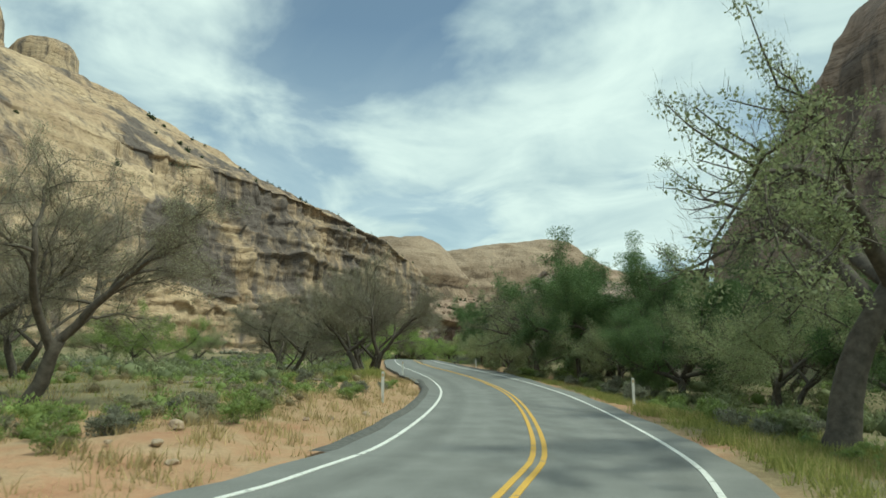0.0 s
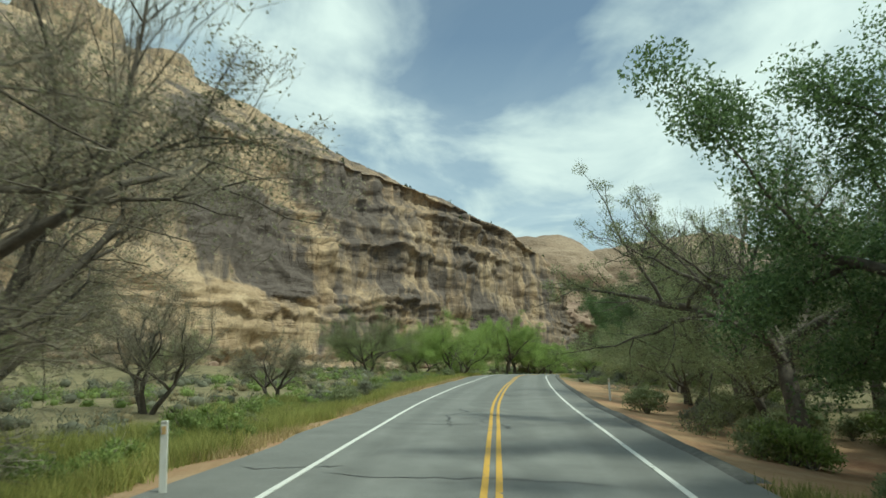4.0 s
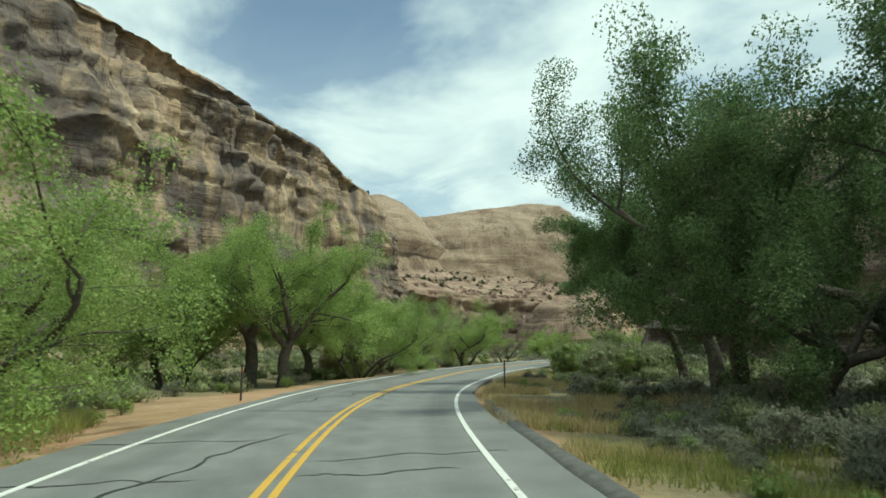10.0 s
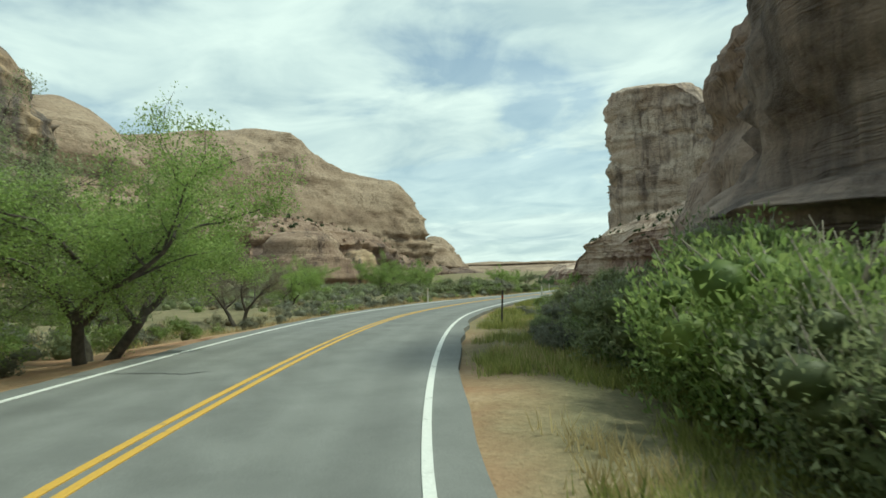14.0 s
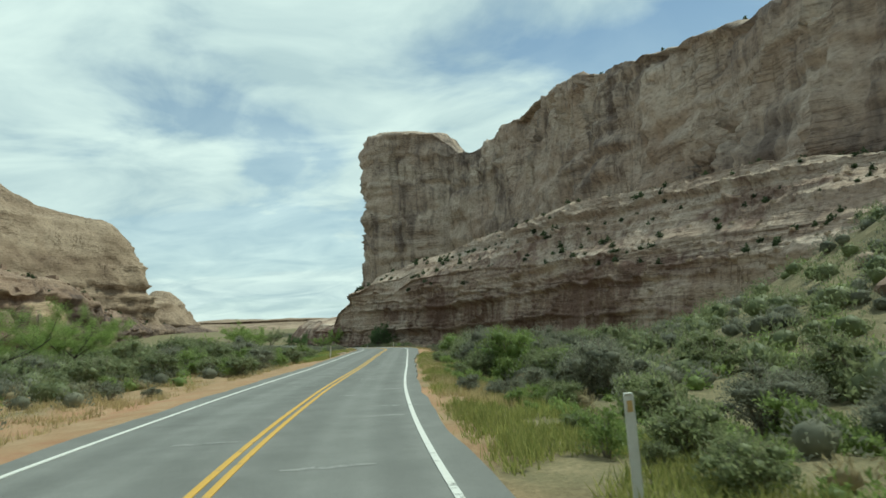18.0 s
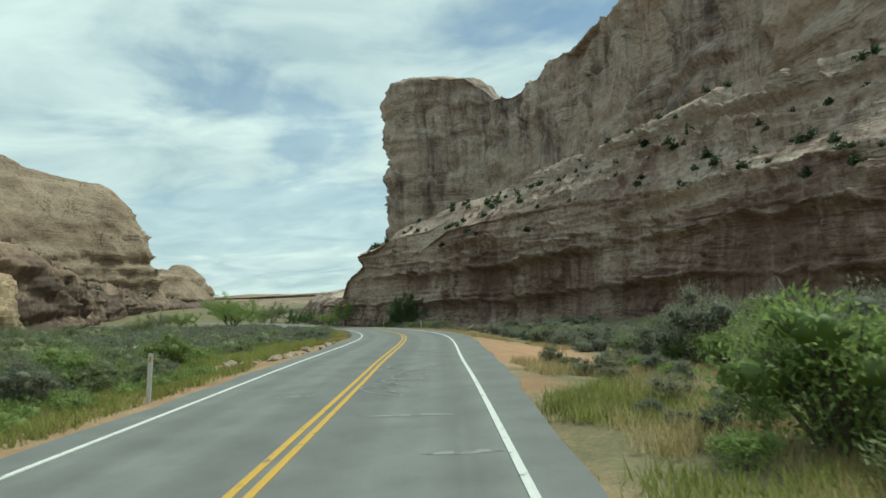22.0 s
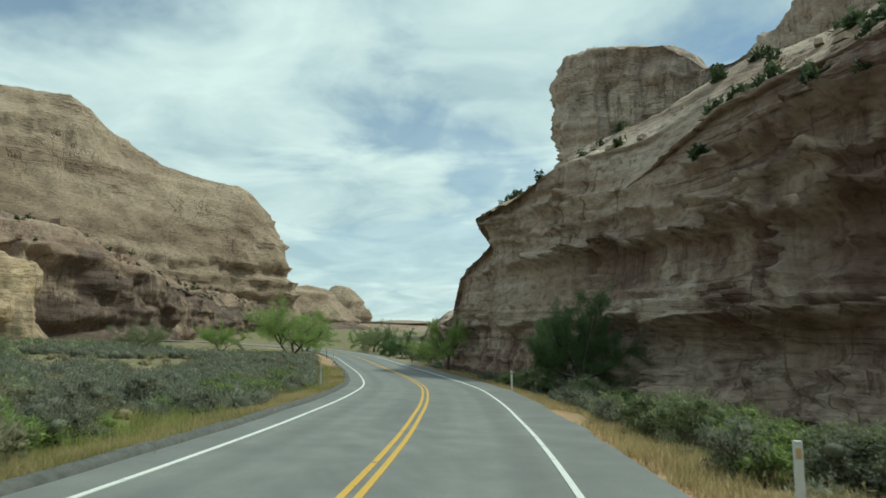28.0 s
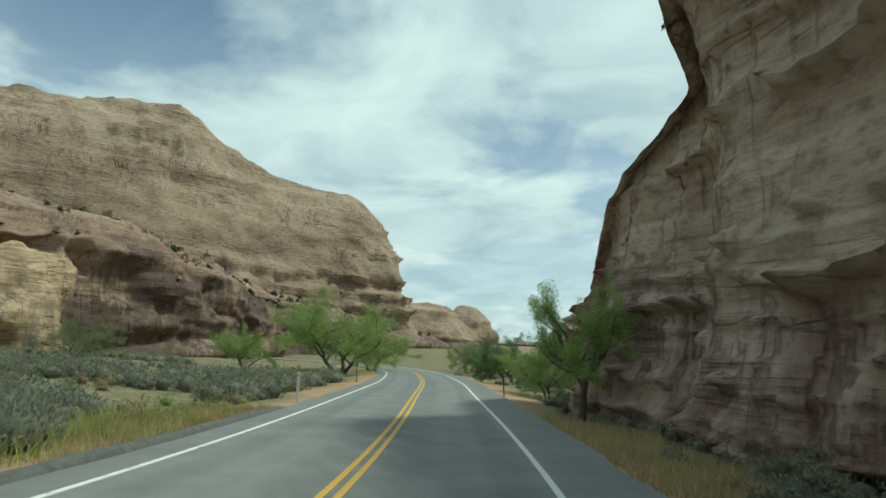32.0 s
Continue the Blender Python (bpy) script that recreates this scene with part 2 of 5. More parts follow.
def soil_material():
    mat, nt, bsdf, N, L = material("red_soil")
    big, mid, fine = noise_node(nt, 0.09, 5), noise_node(nt, 0.8, 7, 0.65), noise_node(nt, 9.0, 6, 0.7)
    soil = ramp(nt, [(0.3, (0.33, 0.18, 0.11)), (0.52, (0.47, 0.275, 0.175)), (0.72, (0.58, 0.40, 0.28))])
    L(mid.outputs["Fac"], soil.inputs[0])
    grass = ramp(nt, [(0.35, (0.12, 0.125, 0.065)), (0.65, (0.33, 0.275, 0.16))])
    L(fine.outputs["Fac"], grass.inputs[0])
    cut = ramp(nt, [(0.38, (0, 0, 0)), (0.5, (1, 1, 1))])
    L(mixed(nt, 0.5, big.outputs["Fac"], mid.outputs["Fac"]), cut.inputs[0])
    at = N("ShaderNodeAttribute")
    at.attribute_name = "grown"
    green = ramp(nt, [(0.3, (0.09, 0.08, 0.05)), (0.5, (0.19, 0.17, 0.10)), (0.7, (0.33, 0.265, 0.165))])
    L(mixed(nt, 0.5, fine.outputs["Fac"], mid.outputs["Fac"]), green.inputs[0])
    some = mixed(nt, 0.45, soil.outputs[0], mixed(nt, cut.outputs[0], soil.outputs[0], grass.outputs[0]))
    L(mixed(nt, at.outputs["Fac"], some, green.outputs[0]), bsdf.inputs["Base Color"])
    bsdf.inputs["Roughness"].default_value = 0.95
    bsdf.inputs["Specular IOR Level"].default_value = 0.1
    b = bump(nt, bsdf, fine.outputs["Fac"], 0.7, 0.05)
    bump(nt, bsdf, mid.outputs["Fac"], 0.7, 0.25, b)
    return mat


def asphalt_material():
    mat, nt, bsdf, N, L = material("worn_asphalt")
    grit, mid = noise_node(nt, 60, 4, 0.7), noise_node(nt, 0.7, 6, 0.6)
    base = ramp(nt, [(0.3, (0.15, 0.152, 0.147)), (0.7, (0.205, 0.207, 0.20))])
    L(mid.outputs["Fac"], base.inputs[0])
    sp = ramp(nt, [(0.25, (0.7, 0.7, 0.7)), (0.75, (1.28, 1.28, 1.26))])
    L(grit.outputs["Fac"], sp.inputs[0])
    at = N("ShaderNodeAttribute")
    at.attribute_name = "across"
    track = ramp(nt, [(0.0, (0.95, 0.95, 0.95)), (0.12, (0.86, 0.86, 0.86)), (0.5, (1.08, 1.08, 1.08)), (1.0, (0.96, 0.96, 0.96))])
    L(at.outputs["Fac"], track.inputs[0])
    col = mixed(nt, 1.0, base.outputs[0], sp.outputs[0], "MULTIPLY")
    L(mixed(nt, 1.0, col, track.outputs[0], "MULTIPLY"), bsdf.inputs["Base Color"])
    bsdf.inputs["Roughness"].default_value = 0.78
    bsdf.inputs["Specular IOR Level"].default_value = 0.35
    bump(nt, bsdf, grit.outputs["Fac"], 0.25, 0.01)
    return mat


def paint_material(name, colour, worn):
    mat, nt, bsdf, N, L = material(name)
    chip, fine = noise_node(nt, 3.2, 8, 0.72), noise_node(nt, 30, 4)
    cut = ramp(nt, [(worn - 0.04, (0, 0, 0)), (worn + 0.04, (1, 1, 1))])
    L(chip.outputs["Fac"], cut.inputs[0])
    tone = ramp(nt, [(0.3, tuple(c * 0.8 for c in colour)), (0.7, colour)])
    L(fine.outputs["Fac"], tone.inputs[0])
    L(mixed(nt, cut.outputs[0], (0.15, 0.152, 0.146), tone.outputs[0]), bsdf.inputs["Base Color"])
    bsdf.inputs["Roughness"].default_value = 0.7
    return mat


def plain_material(name, a, b, scale=6.0, rough=0.85, relief=0.0):
    mat, nt, bsdf, N, L = material(name)
    n = noise_node(nt, scale, 6, 0.65)
    r = ramp(nt, [(0.3, a), (0.7, b)])
    L(n.outputs["Fac"], r.inputs[0])
    L(r.outputs[0], bsdf.inputs["Base Color"])
    bsdf.inputs["Roughness"].default_value = rough
    if relief:
        bump(nt, bsdf, n.outputs["Fac"], 0.7, relief)
    return mat


def leaf_material(name, a, b, gloss=0.55):
    """Leaves: tone per leaf cluster and per plant, a little light let through."""
    mat, nt, bsdf, N, L = material(name)
    geo, info = N("ShaderNodeNewGeometry"), N("ShaderNodeObjectInfo")
    r = ramp(nt, [(0.0, a), (1.0, b)])
    L(geo.outputs["Random Per Island"], r.inputs[0])
    hue = N("ShaderNodeHueSaturation")
    mr = N("ShaderNodeMapRange")
    mr.inputs["To Min"].default_value, mr.inputs["To Max"].default_value = 0.62, 1.3
    place_noise, two = noise_node(nt, 0.55, 3, 0.6, geo.outputs["Position"]), N("ShaderNodeMath")
    two.operation = "MULTIPLY_ADD"
    L(place_noise.outputs["Fac"], two.inputs[0]), L(info.outputs["Random"], two.inputs[2])
    two.inputs[1].default_value = 2.6
    mr.inputs["From Min"].default_value, mr.inputs["From Max"].default_value = 0.75, 2.85
    L(two.outputs[0], mr.inputs["Value"])
    L(mr.outputs[0], hue.inputs["Value"]), L(r.outputs[0], hue.inputs["Color"])
    L(hue.outputs[0], bsdf.inputs["Base Color"])
    bsdf.inputs["Roughness"].default_value = gloss
    bsdf.inputs["Specular IOR Level"].default_value = 0.3
    tr, add = N("ShaderNodeBsdfTranslucent"), N("ShaderNodeMixShader")
    L(hue.outputs[0], tr.inputs["Color"])
    add.inputs[0].default_value = 0.5
    out = nt.nodes["Material Output"]
    L(bsdf.outputs[0], add.inputs[1]), L(tr.outputs[0], add.inputs[2]), L(add.outputs[0], out.inputs["Surface"])
    return mat


SOIL, ASPHALT = soil_material(), asphalt_material()
WHITE, YELLOW = paint_material("worn_white_paint", (0.72, 0.72, 0.69), 0.38), paint_material("worn_yellow_paint", (0.62, 0.37, 0.06), 0.38)
SEAL = plain_material("crack_sealant", (0.022, 0.022, 0.022), (0.04, 0.04, 0.04), 8, 0.5)
BARK = plain_material("dark_bark", (0.05, 0.042, 0.034), (0.135, 0.115, 0.093), 5, 0.95, 0.05)
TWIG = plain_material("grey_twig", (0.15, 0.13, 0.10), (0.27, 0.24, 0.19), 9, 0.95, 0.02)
LEAF_COTTON = leaf_material("cottonwood_leaf", (0.19, 0.275, 0.075), (0.41, 0.52, 0.17))
# darker than the cottonwood green: the dense trees' shade is put into the colour
LEAF_DEEP = leaf_material("shaded_green_leaf", (0.065, 0.112, 0.045), (0.19, 0.275, 0.11))
LEAF_OLIVE = leaf_material("olive_leaf", (0.17, 0.205, 0.10), (0.34, 0.37, 0.20))
LEAF_SAGE = leaf_material("sage_leaf", (0.15, 0.16, 0.115), (0.33, 0.335, 0.255), 0.75)
LEAF_BRIGHT = leaf_material("rabbitbrush_leaf", (0.17, 0.24, 0.075), (0.35, 0.43, 0.15))
LEAF_BUD = leaf_material("budding_twig_leaf", (0.22, 0.21, 0.13), (0.38, 0.37, 0.25), 0.8)
STRAW = leaf_material("dry_grass", (0.36, 0.29, 0.14), (0.66, 0.54, 0.30), 0.8)
MEADOW = leaf_material("green_grass", (0.19, 0.225, 0.06), (0.45, 0.44, 0.16), 0.8)
POST = plain_material("white_plastic_post", (0.6, 0.6, 0.57), (0.72, 0.72, 0.69), 12, 0.5)
STEEL = plain_material("dark_steel_post", (0.05, 0.045, 0.04), (0.10, 0.085, 0.07), 12, 0.6)
RED_REFLECTOR = plain_material("red_brown_reflector", (0.25, 0.05, 0.03), (0.32, 0.08, 0.04), 20, 0.3)
LEAF_JUNIPER = leaf_material("juniper_leaf", (0.04, 0.06, 0.03), (0.10, 0.13, 0.065), 0.8)
TAN_STONE = plain_material("broken_tan_stone", (0.24, 0.175, 0.125), (0.48, 0.38, 0.28), 1.6, 0.92, 0.06)
RED_STONE = plain_material("broken_red_stone", (0.15, 0.095, 0.07), (0.34, 0.24, 0.175), 1.6, 0.92, 0.06)
LEAF_STRAW = leaf_material("dry_brush_leaf", (0.26, 0.22, 0.13), (0.47, 0.40, 0.25), 0.85)


# ---- mesh helpers ----
def mesh_of(name, verts, faces, mat, smooth=False):
    me = bpy.data.meshes.new(name)
    me.from_pydata([tuple(v) for v in np.asarray(verts, float)], [], faces if isinstance(faces, list) else faces.tolist())
    me.materials.append(mat)
    if smooth:
        me.polygons.foreach_set("use_smooth", np.ones(len(me.polygons), bool))
    me.update()
    return me


def grid_faces(nu, nv):
    a = (np.arange(nu - 1)[:, None] * nv + np.arange(nv - 1)[None, :]).ravel()
    return np.stack([a, a + nv, a + nv + 1, a + 1], 1)


def under(child, parent):
    child.parent = parent
    return child


# ---- road line: x, y, z of the yellow line ----
ROAD_POINTS = [(-30, -150, 1.0), (-12.2, -97, 0.25), (-7.95, -87, 0.15), (-6.1, -82, 0.06), (-3.95, -72.2, -0.04), (-2.4, -62.4, -0.08), (-1.75, -54, -0.06), (-1.55, -46, 0.0), (-1.65, -36, 0.03),
               (-1.75, -24, 0.02), (-1.4, -9, 0.0), (-0.9, 3, -0.06), (0.35, 26, -0.13), (3.25, 44.1, -0.46), (8.75, 60.1, -0.81), (14.15, 71.5, -0.99), (27.6, 89.8, -1.25), (43.6, 105.4, -1.64),
               (58.9, 118.3, -2.09), (79.6, 134, -2.6), (101.3, 150.2, -2.98), (125.8, 169.2, -3.6), (150.8, 194.1, -4.6), (165.4, 211.6, -5.25),
               (175.5, 227.2, -5.68), (187.3, 249, -5.95), (199, 271.8, -6.1), (210, 298, -6.25), (218, 330, -6.4), (216, 375, -6.5), (200, 420, -6.6)]
ROAD = smooth_line(ROAD_POINTS, 1.0)


def shifted_aside(line):
    """The yellow line wanders a little within the road."""
    t = np.gradient(line[:, :2], axis=0)
    t /= np.linalg.norm(t, axis=1)[:, None]
    run = np.concatenate([[0], np.cumsum(np.linalg.norm(np.diff(line[:, :2], axis=0), axis=1))])
    aside = np.interp(run, (0, 60, 77, 100, 181, 214, 250, 317, 360, 424, 440, 480), (-0.2, -0.4, -0.38, -0.3, -0.33, -0.33, -0.05, 0.15, 0.0, -0.18, 0.12, 0.12))
    moved = line.copy()
    moved[:, :2] += np.stack([t[:, 1], -t[:, 0]], 1) * aside[:, None]
    return moved


ROAD = shifted_aside(ROAD)
TAN_XY = np.gradient(ROAD[:, :2], axis=0)
TAN_XY /= np.linalg.norm(TAN_XY, axis=1)[:, None]
RIGHT_XY = np.stack([TAN_XY[:, 1], -TAN_XY[:, 0]], 1)
ARC = np.concatenate([[0], np.cumsum(np.linalg.norm(np.diff(ROAD[:, :2], axis=0), axis=1))])
RIGHT_EDGE, LEFT_EDGE = 3.05, -3.4


def road_at(s, d, lift=0.0):
    """Place at s metres along the road and d metres to the right of the yellow line."""
    s = np.asarray(s, float)
    c = np.stack([np.interp(s, ARC, ROAD[:, k]) for k in range(3)], -1)
    r = np.stack([np.interp(s, ARC, RIGHT_XY[:, k]) for k in range(2)], -1)
    c[..., :2] += r * np.asarray(d, float)[..., None]
    c[..., 2] += lift
    return c


def nearest_road(x, y):
    """Arc length, offset to the right and height of the road nearest to the plan points."""
    q = np.stack([np.ravel(x), np.ravel(y)], 1)
    s, d, z = np.zeros(len(q)), np.zeros(len(q)), np.zeros(len(q))
    for k in range(0, len(q), 4000):
        part_q = q[k:k + 4000]
        i = (((part_q[:, None] - ROAD[None, ::2, :2]) ** 2).sum(2)).argmin(1) * 2
        i = np.minimum(i, len(ROAD) - 1)
        v = part_q - ROAD[i, :2]
        s[k:k + 4000], z[k:k + 4000] = ARC[i] + (v * TAN_XY[i]).sum(1), ROAD[i, 2]
        off = (v * RIGHT_XY[i]).sum(1)
        d[k:k + 4000] = np.where(np.abs(off) < 0.8 * np.hypot(v[:, 0], v[:, 1]), np.sign(off + 1e-9) * np.hypot(v[:, 0], v[:, 1]), off)
    return s, d, z


def ground_height(x, y):
    x, y = np.ravel(np.asarray(x, float)), np.ravel(np.asarray(y, float))
    s, d, z = nearest_road(x, y)
    a = np.abs(d)
    p = np.stack([x, y, 0 * x], 1)
    bumpy = np.clip((a - 4.2) / 6, 0, 1)
    shoulder = -0.09 - 0.35 * np.clip((a - 4.6) / 3.5, 0, 1)
    rise = 0.02 * np.clip(a - 12, 0, 60) + 0.05 * np.clip(a - 60, 0, 140) * np.clip((700 - np.hypot(x - 100, y - 150)) / 300, 0, 1)
    h = z + np.where(a < 4.3, -0.16, shoulder) + bumpy * (0.22 * fbm(p * 0.22, 3, 5) + 0.5 * fbm(p * 0.05, 2, 9)) + rise
    # a low bank left of the road at the start
    h = h + 0.75 * np.clip((-d - 5.0) / 2.2, 0, 1) * np.clip((s - 20) / 20, 0, 1) * np.clip((112 - s) / 12, 0, 1)
    # talus under the right wall, between the two rock noses
    t = np.exp(-(((x - 114) / 36) ** 2 + ((y - 76) / 34) ** 2)) * 21 * np.clip((d - 11) / 36, 0, 1)
    t = t * (1 + 0.10 * fbm(p * 0.16, 3, 15))
    # the wash left of the road
    w = np.exp(-(((x - 104) / 22) ** 2 + ((y - 178) / 14) ** 2)) * -1.2 * np.clip((a - 9) / 8, 0, 1)
    return h + t + w


def build_ground():
    def lines(lo, hi, step, far):
        inner = np.arange(lo, hi + step, step)
        outer = np.array([8, 20, 40, 80, 160, 320, 640, 1300, 2600]) * far
        return np.concatenate([lo - outer[::-1], inner, hi + outer])
    gx, gy = lines(-62, 240, 1.4, 1.2), lines(-130, 330, 1.4, 1.2)
    xx, yy = np.meshgrid(gx, gy, indexing="ij")
    zz = ground_height(xx, yy)
    v = np.stack([xx.ravel(), yy.ravel(), zz], 1)
    ob = new("ground", mesh_of("ground", v, grid_faces(len(gx), len(gy)), SOIL, True))
    # low growth: none on the shoulders, the red bank, the turnout and the wash
    s, d, _ = nearest_road(v[:, 0], v[:, 1])
    bare_to = np.where(d < 0, np.interp(s, (0, 96, 110, 195, 215, 250, 300, 335, 345, 351, 372, 378, 600), (13, 12, 8, 8, 5.8, 8.5, 9, 6, 6, 11, 11, 5, 5)),
                       np.interp(s, (0, 100, 106, 136, 162, 170, 214, 345, 352, 372, 380, 600), (3.6, 4.0, 12, 11, 11.0, 4.2, 3.3, 3.4, 9.5, 9.5, 5.2, 5.2)))
    grown = np.clip((np.abs(d) - bare_to) / 1.6 + 0.9 * fbm(v * 0.3, 3, 77), 0, 1)
    patch = (d < -9) & (d > -17) & (s > 296) & (s < 326)
    grown[patch] *= 0.25
    at = ob.data.attributes.new("grown", "FLOAT", "POINT")
    at.data.foreach_set("value", grown.astype(np.float32))
    return tagged(ob, "red-brown sandy desert soil with patches of grass", "ground", kind="structure")


build_ground()


def ribbon(name, s, d0, d1, lift, mat, thick=0.0, across=None):
    """A strip along the road between the offsets d0 and d1 (numbers or arrays over s)."""
    n = len(s)
    cols = np.linspace(0, 1, across or 2)
    d = np.asarray(d0)[..., None] * (1 - cols) + np.asarray(d1)[..., None] * cols
    d = np.broadcast_to(d, (n, len(cols)))
    v = road_at(np.repeat(s, len(cols)), d.ravel(), lift)
    f = [list(q) for q in grid_faces(n, len(cols))[:, ::-1]]
    if thick:
        m = len(v)
        low = v.copy()
        low[:, 2] -= thick
        v = np.vstack([v, low])
        k = len(cols)
        for i in range(n - 1):
            f.append([i * k, (i + 1) * k, m + (i + 1) * k, m + i * k])
            f.append([i * k + k - 1, m + i * k + k - 1, m + (i + 1) * k + k - 1, (i + 1) * k + k - 1])
        f.append([0, m, m + k - 1, k - 1])
    return mesh_of(name, v, f, mat, False)


def build_road():
    s = np.arange(0, ARC[-1], 1.0)
    wob = 0.16 * vnoise(np.stack([s * 0.5, 0 * s, 0 * s], 1), 3) + 0.06 * vnoise(np.stack([s * 2.1, 0 * s, 0 * s], 1), 4)
    wob2 = 0.14 * vnoise(np.stack([s * 0.5, 0 * s + 9, 0 * s], 1), 3)
    left = np.interp(s, (0, 96, 110, 172, 196, 240, 340, 380, 600), (-4.1, -4.1, -5.1, -5.0, -4.0, -4.05, -4.1, -4.3, -4.3))
    right = np.interp(s, (0, 100, 112, 186, 200, 330, 346, 400, 600), (3.65, 3.7, 4.3, 4.2, 3.6, 3.7, 4.4, 4.7, 4.5))
    road = new("road", ribbon("road", s, left + 0.7 * wob, right + 0.7 * wob2, 0.0, ASPHALT, 0.2, 24))
    tagged(road, "grey worn asphalt two-lane road with sealed cracks", "road", kind="structure")
    me = road.data
    co = np.zeros(len(me.vertices) * 3)
    me.vertices.foreach_get("co", co)
    d = nearest_road(co[0::3], co[1::3])[1]
    wheel = np.minimum(np.abs(np.abs(np.abs(d) - 1.65) - 0.85), 1.0)
    at = me.attributes.new("across", "FLOAT", "POINT")
    at.data.foreach_set("value", np.clip(wheel, 0, 1).astype(np.float32))
    fine = s
    for name, d0, mat, label in (("edge_line", RIGHT_EDGE, WHITE, "worn white edge line"), ("edge_line", LEFT_EDGE, WHITE, "worn white edge line"),
                                 ("centre_line", -0.17, YELLOW, "worn double yellow line"), ("centre_line", 0.06, YELLOW, "worn double yellow line")):
        w = 0.11
        if d0 == RIGHT_EDGE:
            # the right lane is a little narrower at the start
            d0 = np.interp(fine, (0, 108, 130, 600), (2.78, 2.85, 3.05, 3.05))
        o = under(new(name, ribbon(name, fine, d0, d0 + w, 0.012, mat, 0.012)), road)
        o["label"] = label
    return road


ROAD_OB = build_road()


# ---- rock walls ----
def loft(name, stations, side, step_u, step_v, mat, label, seed, ledges=1.0, joints=1.0, rough=1.0, bed=4.0, category="cliff", joint_size=14.0, blocky=0.5, stains=(), crag=1.0, holes=0.0, flutes=(), rugged=None, fine=0.0, proud=0.0):
    """A rock wall: stations (x, y, ((inward, z), ...)) along its foot. side: +1 where the rock lies left of the line, -1 right.
    Ledges: hard beds stand out; joints: upright buttresses and clefts."""
    feet = smooth_line([s[:2] for s in stations], step_u)
    seg = np.concatenate([[0], np.cumsum(np.linalg.norm(np.diff(np.array([s[:2] for s in stations], float), axis=0), axis=1))])
    run = np.concatenate([[0], np.cumsum(np.linalg.norm(np.diff(feet, axis=0), axis=1))])
    u = run / run[-1] * seg[-1]
    prof = np.array([s[2] for s in stations], float)             # k, m, 2
    m = prof.shape[1]
    pr = np.stack([np.stack([np.interp(u, seg, prof[:, j, c]) for c in (0, 1)], -1) for j in range(m)], 1)   # nu, m, 2
    mean = prof.mean(0)
    lens = np.linalg.norm(np.diff(mean, axis=0), axis=1)
    tv = np.concatenate([[0], np.cumsum(lens)])
    steps = np.concatenate([np.linspace(tv[j], tv[j + 1], max(2, int(lens[j] / (step_v * (1 if j < 3 else 1.5 if j < 4 else 3)))), endpoint=False) for j in range(m - 1)] + [[tv[-1]]])
    nu, nv = len(feet), len(steps)
    j = np.clip(np.searchsorted(tv, steps, side="right") - 1, 0, m - 2)
    w = ((steps - tv[j]) / np.maximum(tv[j + 1] - tv[j], 1e-6))[None, :, None]
    pv = pr[:, j] * (1 - w) + pr[:, j + 1] * w                    # nu, nv, 2
    t = np.gradient(feet, axis=0)
    # soften the turning of the inward way so that the fan of a corner stays open
    t /= np.linalg.norm(t, axis=1)[:, None]
    inward = np.stack([-t[:, 1], t[:, 0]], 1) * side
    # far back the rock follows the wall's general run, so that corners stay whole
    reach = max(2, int(34 / step_u))
    win = np.exp(-0.5 * (np.arange(-2 * reach, 2 * reach + 1) / reach) ** 2)
    padded = np.concatenate([np.repeat(inward[:1], 2 * reach, 0), inward, np.repeat(inward[-1:], 2 * reach, 0)])
    far = np.stack([np.convolve(padded[:, c], win / win.sum(), "valid") for c in (0, 1)], 1)
    far /= np.maximum(np.linalg.norm(far, axis=1)[:, None], 0.3)
    back = np.clip(pv[..., :1] / 18.0, 0, 1)
    way = inward[:, None, :] * (1 - back) + far[:, None, :] * back
    p = np.zeros((nu, nv, 3))
    p[..., :2] = feet[:, None, :] + way * pv[..., :1]
    p[..., 2] = pv[..., 1]
    du, dv = np.gradient(p, axis=0), np.gradient(p, axis=1)
    nrm = np.cross(du, dv) * -side
    nrm /= np.maximum(np.linalg.norm(nrm, axis=2, keepdims=True), 1e-9)
    steep = np.clip(1.25 - np.abs(nrm[..., 2]) * 1.2, 0.0, 1)
    flat = p.reshape(-1, 3)
    arc = np.repeat(u, nv)
    z = flat[:, 2]
    # beds tilt and swell a little along the wall
    zb = z + 1.6 * fbm(np.stack([flat[:, 0] * 0.02, flat[:, 1] * 0.02, 0 * z], 1), 2, seed + 1)
    # beds of uneven thickness, broken by upright joints into slabs: notched at their edges, each standing out by its own hardness
    rng = np.random.default_rng(seed + 500)
    warp = 3.5 * fbm(flat * 0.06, 3, seed + 12)
    fade = np.clip(0.55 + 0.9 * vnoise(flat * np.array([0.028, 0.028, 0.05]), seed + 8), 0.06, 1.15)

    if rugged:
        fade = fade * np.interp(arc, (rugged[0], rugged[1]), (rugged[2], 1.0))

    def slabs(thick, width, key):
        cut = np.cumsum(rng.uniform(0.4, 1.7, 300) ** 1.3 * thick) - 40
        zz = zb + 0.22 * thick * fbm(np.stack([flat[:, 0], flat[:, 1], z * 2], 1) * (0.9 / thick), 3, key)
        i = np.clip(np.searchsorted(cut, zz), 1, 299)
        tall = cut[i] - cut[i - 1]
        fr = (zz - cut[i - 1]) / tall
        hard = HASH[(i * 37 + key * 11) % 4096] - 0.5
        pile = i // 2
        aw = arc + warp + 0.25 * width * vnoise(flat * (1.3 / width), key + 3) + width * 3.3 * HASH[(pile * 91 + key) % 4096]
